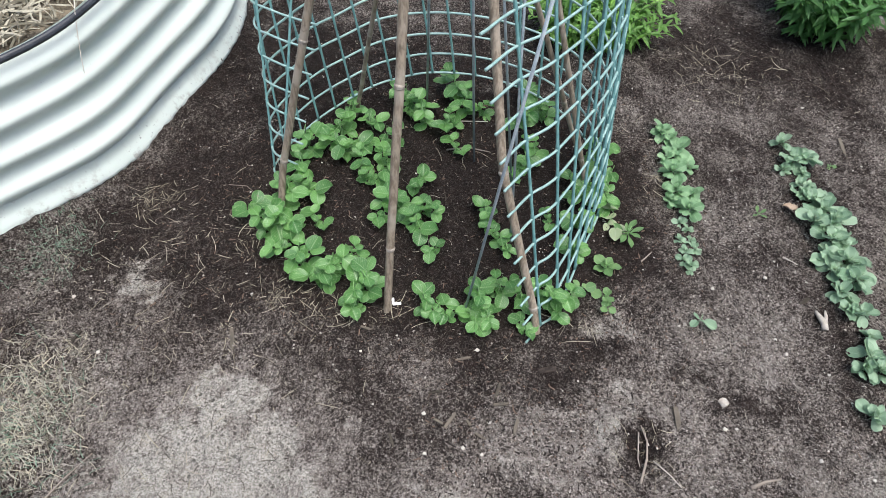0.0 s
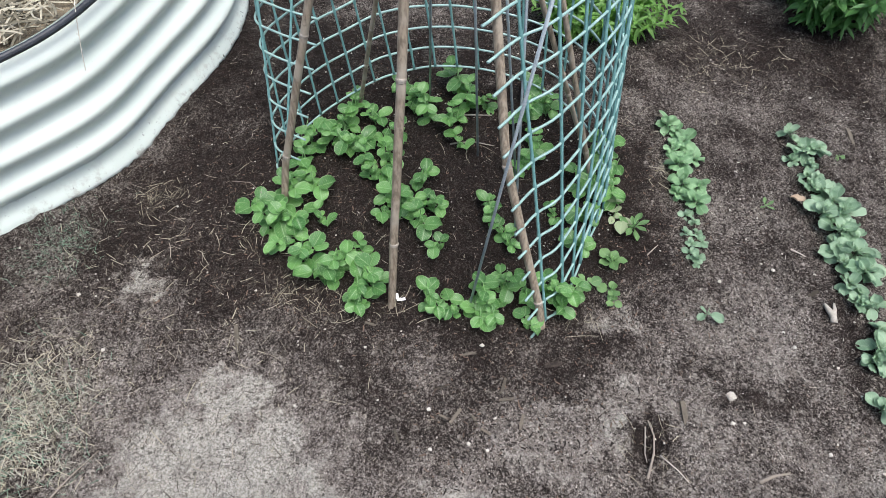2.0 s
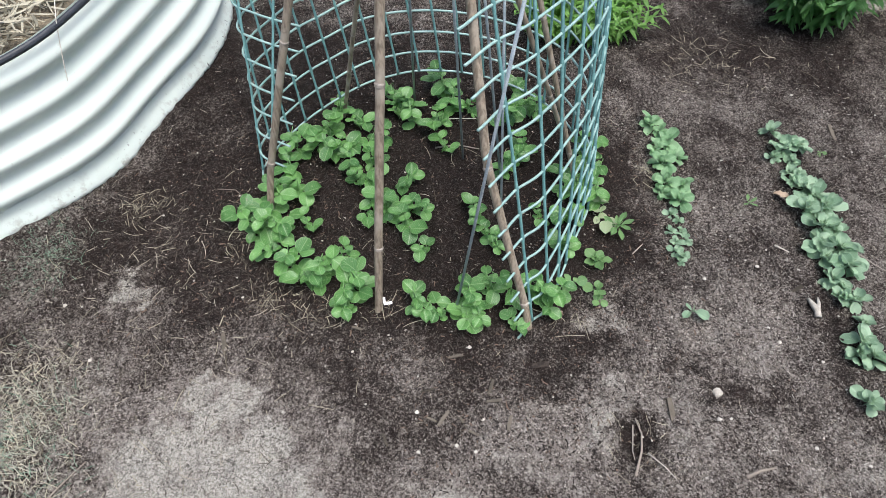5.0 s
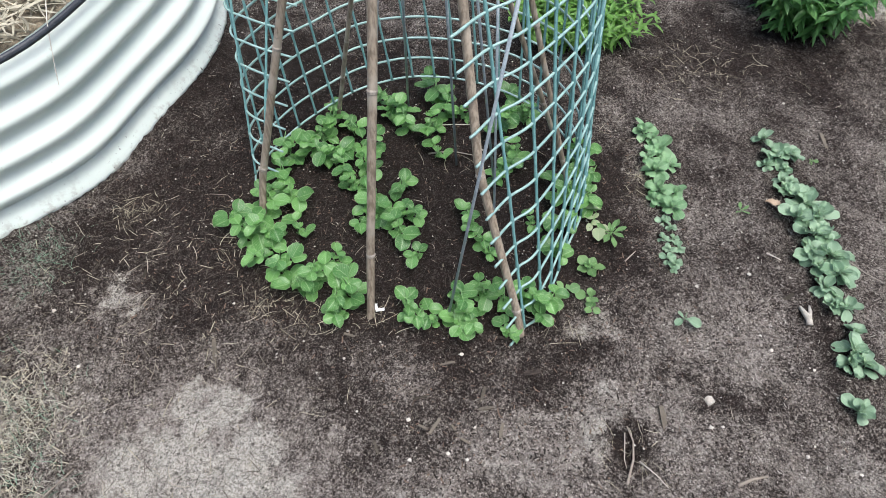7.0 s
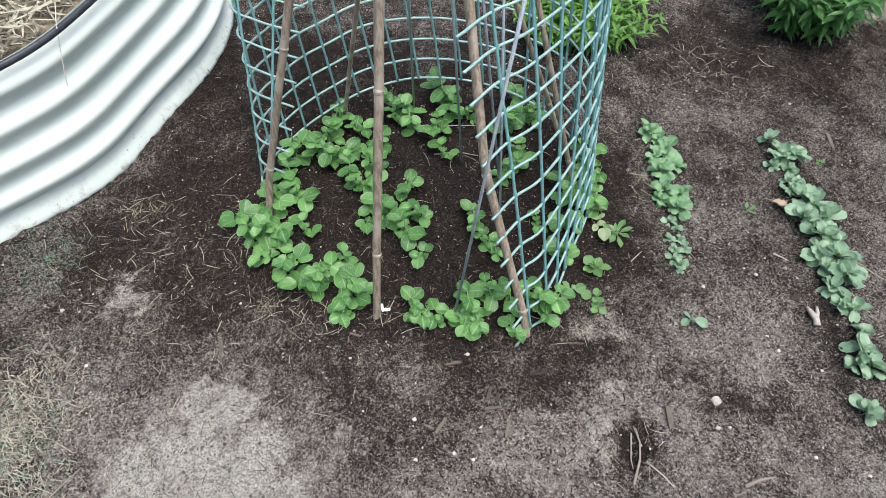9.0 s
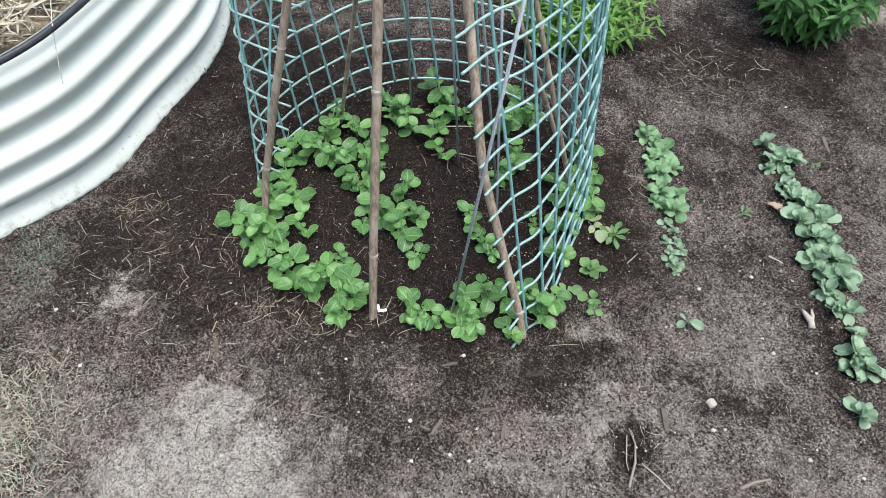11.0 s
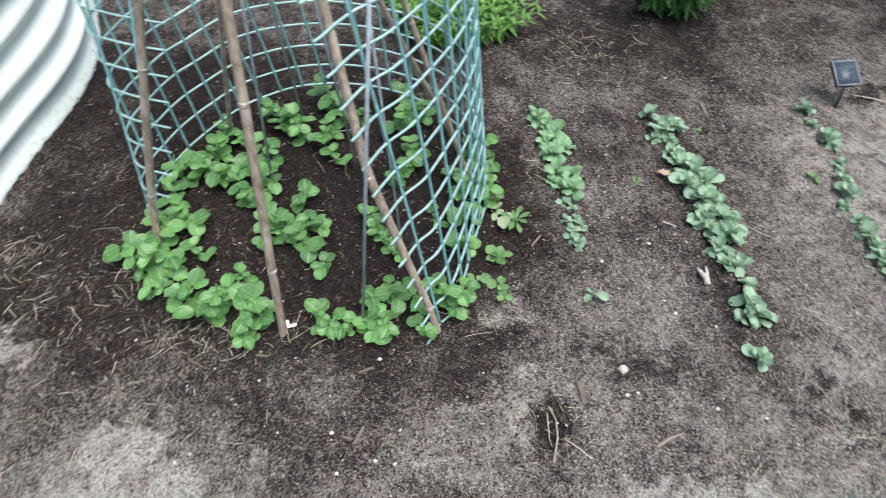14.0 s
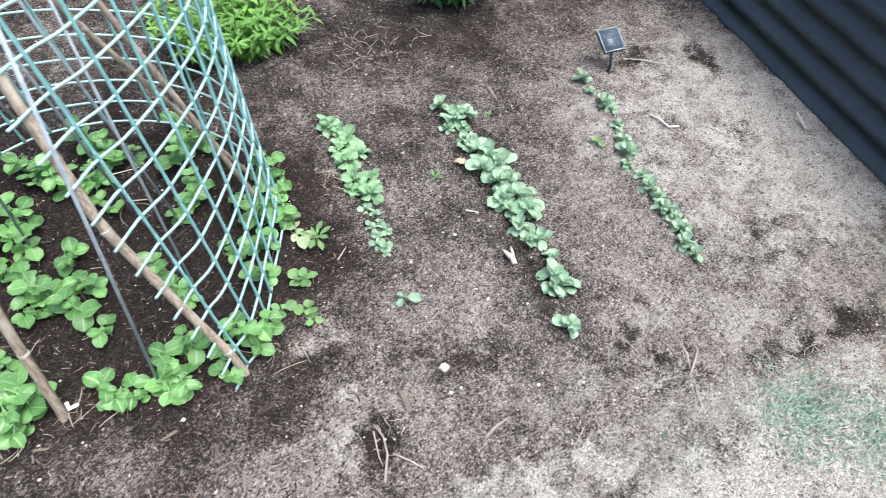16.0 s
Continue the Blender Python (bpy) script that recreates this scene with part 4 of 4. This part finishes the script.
stone(0.852, 0.805, 0.0135, "pale cream pebble lying on the soil", 1)
GRIT_SPOTS = [(1.042, 0.944), (1.137, 0.894), (1.055, 0.678), (1.081, 0.703), (0.868, 0.739), (0.839, 0.736), (1.024, 0.984), (0.89, 1.13), (0.912, 1.037), (1.157, 1.167),
              (1.043, 1.173), (1.165, 0.641), (1.341, 1.872), (0.977, 1.884), (0.965, 1.373), (0.12, 0.729), (0.26, 0.641), (0.129, 0.635), (-0.004, 0.744), (-0.05, 0.875),
              (0.244, 0.898), (0.277, 0.718), (0.216, 0.653), (1.44, 0.985), (-0.20, 0.72), (-0.82, 0.98), (-0.36, 1.02), (-0.70, 0.83), (-0.16, 0.92), (0.30, 1.60)]
for i_, (x_, y_) in enumerate(GRIT_SPOTS):
    stone(x_, y_, (0.0056, 0.0034, 0.0044, 0.0038, 0.0050)[i_ * 7 % 5], "small white pebble lying on the soil", 20 + i_, PEBBLE)


def chip(x, y, yaw, length, width, label, mat=BARK, name="wood_chip"):
    bm = bmesh.new()
    box(bm, (length, width, 0.005))
    bmesh.ops.subdivide_edges(bm, edges=[e for e in bm.edges if abs(e.verts[0].co.x - e.verts[1].co.x) > 0.5 * length], cuts=4)
    r = random.Random(int(x * 977 + y * 7919))
    for v in bm.verts:
        v.co.z += 0.004 * math.sin(v.co.x / length * 3) + r.uniform(-0.0008, 0.0008)
        v.co.y *= 1.0 - 0.25 * abs(v.co.x / length) + r.uniform(-0.12, 0.12)
    ob = tagged(new(name, mesh_of(name, bm, mat, False)), label, "wood chip", "wood chips on the soil")
    ob.matrix_world = pose(x, y, ground_height(x, y) + 0.003, 0, r.uniform(-4, 4), yaw)
    return ob


CHIPS = [(0.730, 0.748, 94, 0.071, 0.013), (-0.379, 0.887, 105, 0.060, 0.011), (1.418, 1.685, 94, 0.080, 0.012), (1.133, 1.103, 34, 0.030, 0.012), (0.208, 0.874, 8, 0.039, 0.006),
         (0.297, 0.796, 75, 0.040, 0.008), (0.304, 0.762, 6, 0.036, 0.007), (0.183, 0.714, 55, 0.042, 0.008), (0.159, 0.710, 164, 0.031, 0.006), (0.144, 0.782, 9, 0.035, 0.005),
         (0.230, 0.710, 129, 0.027, 0.007), (0.339, 0.710, 74, 0.036, 0.009), (0.256, 0.683, 159, 0.028, 0.006), (-0.041, 0.940, 173, 0.036, 0.006), (-0.62, 1.10, 70, 0.02, 0.008),
         (-0.42, 1.72, 110, 0.03, 0.009), (0.05, 0.66, 115, 0.03, 0.006), (-0.77, 0.86, 60, 0.05, 0.006)]
for x_, y_, a_, l_, w_ in CHIPS:
    chip(x_, y_, a_, l_, w_, "weathered grey-brown wood chip lying on the soil")
DARK_BARK = plain_material("dark_bark", (0.016, 0.013, 0.011), (0.062, 0.050, 0.042), 70, 0.9, relief=0.6)
for bark_ in (BARK, DARK_BARK):
    bark_.node_tree.nodes["Principled BSDF"].inputs["Specular IOR Level"].default_value = 0.1
chip(0.42, 0.86, 10, 0.045, 0.014, "dark damp wood chip lying on the soil", DARK_BARK)
chip(0.36, 0.945, 165, 0.040, 0.008, "dark damp wood chip lying on the soil", DARK_BARK)


def twig(pts, r, label, mat=TWIG, taper=0.5):
    bm = bmesh.new()
    n = len(pts)
    line = [(x, y, ground_height(x, y) + z) for x, y, z in pts]
    tube(bm, line, [r * (1 - taper * i / (n - 1)) for i in range(n)], 6)
    return tagged(new("twig", mesh_of("twig", bm, mat)), label, "twig", "twigs on the soil")


twig([(0.62, 0.60, 0.004), (0.648, 0.66, 0.008), (0.652, 0.70, 0.006), (0.640, 0.735, 0.003)], 0.0035, "dry pale twig lying in a dug spot")
twig([(0.66, 0.655, 0.010), (0.69, 0.62, 0.006), (0.71, 0.595, 0.004)], 0.002, "dry pale twig lying in a dug spot")
twig([(0.635, 0.72, 0.004), (0.628, 0.66, 0.006), (0.63, 0.64, 0.003)], 0.002, "dry pale twig lying in a dug spot")
twig([(0.87, 0.606, 0.003), (0.908, 0.622, 0.004), (0.946, 0.630, 0.003)], 0.0048, "straight pale stick lying on the soil")
twig([(1.43, 0.55, 0.004), (1.455, 0.57, 0.012), (1.485, 0.60, 0.025), (1.492, 0.635, 0.02)], 0.0045, "curled pale twig standing on sandy soil")
twig([(1.45, 0.57, 0.008), (1.456, 0.605, 0.022), (1.46, 0.635, 0.02)], 0.003, "curled pale twig standing on sandy soil")
twig([(1.98, 1.34, 0.004), (1.94, 1.345, 0.006), (1.925, 1.385, 0.01), (1.91, 1.42, 0.006)], 0.005, "forked pale twig on the sand")
twig([(2.00, 1.72, 0.005), (2.06, 1.70, 0.007), (2.13, 1.65, 0.004)], 0.004, "pale twig lying on the sand")
twig([(2.44, 1.18, 0.005), (2.43, 1.24, 0.03)], 0.006, "short pale stub beside the dark bed")
twig([(-0.50, 1.36, 0.03), (-0.43, 1.33, 0.06), (-0.385, 1.29, 0.07)], 0.0013, "thin dry stalk beside the peas")
twig([(0.13, 1.575, 0.004), (0.20, 1.585, 0.008), (0.27, 1.575, 0.006)], 0.003, "dry brown root lying on dark soil")
twig([(0.05, 1.69, 0.004), (0.16, 1.70, 0.008), (0.26, 1.71, 0.004)], 0.0025, "dry brown root lying on dark soil")
twig([(1.30, 1.23, 0.03), (1.36, 1.18, 0.02), (1.42, 1.14, 0.006)], 0.0015, "thin pale straw beside the seedlings")
twig([(0.70, 1.20, 0.003), (0.735, 1.235, 0.004)], 0.0025, "short pale stick lying on the soil")
twig([(1.11, 1.245, 0.003), (1.145, 1.222, 0.004)], 0.003, "short pale stick lying on the soil")
twig([(-0.70, 0.46, 0.003), (-0.66, 0.53, 0.006), (-0.62, 0.59, 0.004)], 0.003, "pale straw stalk lying on the ground")


def bone():
    bm = bmesh.new()
    tube(bm, [(0, -0.03, 0.006), (0.002, -0.012, 0.009), (-0.004, 0.008, 0.010), (-0.012, 0.030, 0.008)], [0.010, 0.009, 0.009, 0.005], 8)
    tube(bm, [(0.002, -0.012, 0.009), (0.012, 0.010, 0.012), (0.018, 0.034, 0.008)], [0.008, 0.006, 0.003], 8)
    for v in bm.verts:
        v.co += Vector((noise.noise(v.co * 90), noise.noise(v.co * 90 + Vector((5, 0, 0))), 0)) * 0.0025
    ob = tagged(new("forked_wood", mesh_of("forked_wood", bm, STONE)), "bleached forked piece of driftwood on the soil", "wood")
    ob.matrix_world = pose(1.160, 1.045, ground_height(1.160, 1.045)) @ Matrix.Scale(0.88, 4)


bone()


def shard():
    bm = bmesh.new()
    box(bm, (0.030, 0.010, 0.003), (0.006, 0, 0.006), 0.001)
    box(bm, (0.009, 0.022, 0.003), (-0.006, 0.012, 0.0065), 0.001)
    ob = tagged(new("label_shard", mesh_of("label_shard", bm, WHITE, False)), "broken white plastic plant label beside a cane", "plant label")
    ob.matrix_world = pose(0.024, 1.010, 0.012, 12, 0, 12) @ Matrix.Scale(0.75, 4)


shard()
dry = tagged(new("fallen_leaf", mesh_of("fallen_leaf", leaf(0.05, 0.036, 0.5, 0.25, 0.3, 0.1, 4, 6, 88, 0.7), DRY_LEAF)), "dry brown fallen leaf beside the seedlings", "leaf")
dry.matrix_world = pose(1.185, 1.405, 0.016, 8, 10, 60) @ Matrix.Scale(0.8, 4)


# ---- loose cover of the ground ----
def crumbs(name, count, lo, hi, mat, label, category, seed, area=(-1.25, 2.55, 0.05, 2.7), keep=None):
    r = random.Random(seed)
    verts, faces = [], []
    for _ in range(count):
        x, y = r.uniform(area[0], area[1]), r.uniform(area[2], area[3])
        if keep and not keep(x, y, r):
            continue
        if math.hypot(x - TANK_AT[0], y - TANK_AT[1]) < TANK_R + 0.02:
            continue
        s = lo + (hi - lo) * r.random() ** 2.2
        z = ground_height(x, y) + s * 0.25
        b = len(verts)
        a = r.uniform(0, 6.28)
        for k in range(4):
            q = s * r.uniform(0.7, 1.3)
            verts.append((x + q * math.cos(a + k * 1.57), y + q * math.sin(a + k * 1.57), z + s * r.uniform(-0.3, 0.3)))
        verts.append((x + s * r.uniform(-0.3, 0.3), y + s * r.uniform(-0.3, 0.3), z + s * r.uniform(0.5, 0.9)))
        verts.append((x, y, z - s * 0.8))
        for k in range(4):
            faces += [(b + k, b + (k + 1) % 4, b + 4), (b + (k + 1) % 4, b + k, b + 5)]
    return tagged(new(name, soup(name, verts, faces, mat)), label, category, kind="stuff")


crumbs("soil_crumbs", 120000, 0.0014, 0.0058, SOIL_CRUMB, "loose dark soil crumbs scattered over the ground", "soil", 1)
crumbs("white_grit", 4600, 0.0009, 0.0042, PEBBLE, "scattered white grit and shell bits on the soil", "grit", 2)


def litter(name, count, lo, hi, wide, mat, label, category, seed, place, rise=0.12):
    r = random.Random(seed)
    verts, faces = [], []
    for _ in range(count):
        x, y = place(r)
        if math.hypot(x - TANK_AT[0], y - TANK_AT[1]) < TANK_R + 0.02:
            continue
        length = lo + (hi - lo) * r.random() ** 2.5
        straw_blade(verts, faces, (x, y, ground_height(x, y) + 0.003), length, wide * r.uniform(0.5, 1.3), r, rise)
    return tagged(new(name, soup(name, verts, faces, mat)), label, category, kind="stuff")


def everywhere(r):
    return r.uniform(-1.2, 2.5), r.uniform(0.2, 2.7)


def off_the_sand(r):
    while True:
        x, y = everywhere(r)
        if ((x + 0.31) / 0.42) ** 2 + ((y - 0.55) / 0.36) ** 2 > 1 and ((x - 1.62) / 0.8) ** 2 + ((y - 0.18) / 0.4) ** 2 > 1 and x < 2.1:
            return x, y


def near_ring(r):
    a, d = r.uniform(0, 6.28), abs(r.gauss(0.0, 0.55))
    return 0.05 + d * math.cos(a), 1.3 + d * math.sin(a)


def left_side(r):
    return r.gauss(-0.55, 0.30), r.gauss(0.95, 0.33)


litter("straw_bits", 4800, 0.004, 0.024, 0.0012, STRAW, "short bits of dry straw scattered over the soil", "straw", 3, everywhere)
litter("straw_bits", 1100, 0.004, 0.036, 0.0014, STRAW, "short bits of dry straw scattered round the peas", "straw", 4, near_ring)
litter("straw_bits", 1500, 0.005, 0.055, 0.0016, STRAW, "dry straw and grass stalks lying on the soil", "straw", 5, left_side)


def sandy_side(r):
    return r.uniform(0.9, 2.4), r.uniform(0.2, 1.9)


BLEACHED_BIT = plain_material("bleached_fibre", (0.16, 0.145, 0.12), (0.56, 0.53, 0.47), 40, 0.85, per="island", relief=0.3)
litter("straw_bits", 5000, 0.003, 0.016, 0.0013, BLEACHED_BIT, "short bleached fibres lying on the dry soil", "straw", 8, sandy_side)


def dug_over(r):
    while True:
        a, d = r.uniform(0, 6.28), 0.62 * math.sqrt(r.random()) + abs(r.gauss(0, 0.18))
        x, y = 0.08 + d * math.cos(a), 1.30 + d * math.sin(a)
        if ((x + 0.31) / 0.42) ** 2 + ((y - 0.55) / 0.36) ** 2 > 1:
            return x, y


MULCH_BIT = plain_material("bark_bits", (0.016, 0.011, 0.008), (0.190, 0.132, 0.096), 40, 0.9, per="few pale", relief=0.3)
litter("bark_bits", 7500, 0.004, 0.017, 0.0030, MULCH_BIT, "fine brown bark bits mixed into the dug soil", "mulch", 6, dug_over, 0.35)
litter("bark_bits", 2600, 0.004, 0.016, 0.0026, MULCH_BIT, "fine brown bark bits scattered over the soil", "mulch", 7, off_the_sand, 0.35)


def heap(cx, cy, sx, sy):
    return lambda r: (r.gauss(cx, sx), r.gauss(cy, sy))


TUFT = plain_material("dry_tuft", (0.09, 0.074, 0.052), (0.44, 0.40, 0.295), 40, 0.8, per="island", relief=0.3)
litter("straw_bits", 520, 0.012, 0.065, 0.0019, TUFT, "pale dry straw lying on the soil beside the bed", "straw", 9, left_side, 0.1)
litter("straw_bits", 650, 0.015, 0.075, 0.0020, TUFT, "dense pale straw among dry grass", "straw", 10, heap(-0.86, 0.64, 0.10, 0.13), 0.25)
for i_, (x_, y_, sx_, sy_, n_) in enumerate(((-0.70, 1.30, 0.035, 0.03, 70), (0.79, 1.47, 0.025, 0.05, 70), (0.83, 1.72, 0.06, 0.02, 25), (-0.22, 1.02, 0.06, 0.03, 30),
                                             (1.15, 2.03, 0.16, 0.08, 70), (0.66, 0.67, 0.05, 0.05, 40), (1.42, 0.55, 0.06, 0.05, 45), (1.75, 0.50, 0.09, 0.05, 60), (0.50, 1.0, 0.05, 0.04, 25),
                                             (-0.40, 1.20, 0.03, 0.05, 22), (-0.26, 1.03, 0.05, 0.025, 26), (-0.12, 0.98, 0.05, 0.02, 18), (0.05, 1.00, 0.06, 0.03, 18), (0.30, 1.55, 0.08, 0.06, 26),
                                             (1.85, 2.38, 0.10, 0.05, 90), (1.12, 2.06, 0.10, 0.06, 60), (2.22, 1.24, 0.06, 0.05, 60), (2.29, 1.62, 0.06, 0.05, 35), (1.88, 0.40, 0.09, 0.06, 60), (1.10, 0.46, 0.09, 0.05, 40), (1.60, 0.62, 0.2, 0.1, 50), (2.15, 1.0, 0.12, 0.2, 40), (1.05, 1.93, 0.16, 0.10, 50))):
    litter("straw_tuft", n_, 0.02, 0.09, 0.0017, TUFT, "loose tuft of dry straw on the soil", "straw", 30 + i_, heap(x_, y_, sx_, sy_), 0.3)


def turf(name, blades, cx, cy, sx, sy, height, mat, label, seed, wide=0.0012):
    r = random.Random(seed)
    verts, faces = [], []
    for _ in range(blades):
        x, y = r.gauss(cx, sx), r.gauss(cy, sy)
        a, h, out = r.uniform(0, 6.28), height * r.uniform(0.4, 1.2), r.uniform(0.4, 1.6)
        z = ground_height(x, y) - 0.002
        b = len(verts)
        px, py = -math.sin(a) * wide, math.cos(a) * wide
        for k, t in enumerate((0.0, 0.4, 0.75, 1.0)):
            d, zz, w = h * out * t * t, z + h * t * (1 - 0.35 * t * out), 1 - 0.85 * t
            verts += [(x + d * math.cos(a) + px * w, y + d * math.sin(a) + py * w, zz), (x + d * math.cos(a) - px * w, y + d * math.sin(a) - py * w, zz)]
        for k in range(3):
            c = b + 2 * k
            faces.append((c, c + 1, c + 3, c + 2))
    return tagged(new(name, soup(name, verts, faces, mat)), label, "grass", kind="stuff")


turf("grass_patch", 700, 1.66, 0.36, 0.075, 0.06, 0.03, GRASS, "patch of fine blue-green grass on sand", 1, 0.0017)
turf("grass_patch", 550, 1.84, 0.25, 0.08, 0.06, 0.03, GRASS, "patch of fine blue-green grass on sand", 2, 0.0017)
turf("grass_patch", 300, 1.28, 0.42, 0.10, 0.05, 0.012, GRASS, "thin fine green grass on sand", 3)
turf("dry_grass_patch", 900, -0.80, 0.66, 0.07, 0.10, 0.03, DRY_GRASS, "patch of dry bleached grass on the ground", 4)
turf("dry_grass_patch", 260, -0.80, 0.60, 0.08, 0.10, 0.035, GRASS, "thin green grass among dry grass", 5)
turf("dry_grass_patch", 300, -0.93, 1.13, 0.05, 0.06, 0.02, GRASS, "thin moss and grass beside the bed", 6)

# a straw hanging over the rim of the pale bed
hang = tube(bmesh.new(), [(-0.793, 1.553, 0.516), (-0.782, 1.501, 0.491), (-0.795, 1.483, 0.436), (-0.797, 1.455, 0.392), (-0.792, 1.427, 0.362)], 0.0012, 5)
tagged(new("loose_straw", mesh_of("loose_straw", hang, PALE_STRAW)), "single pale straw hanging over the bed's rim", "straw")
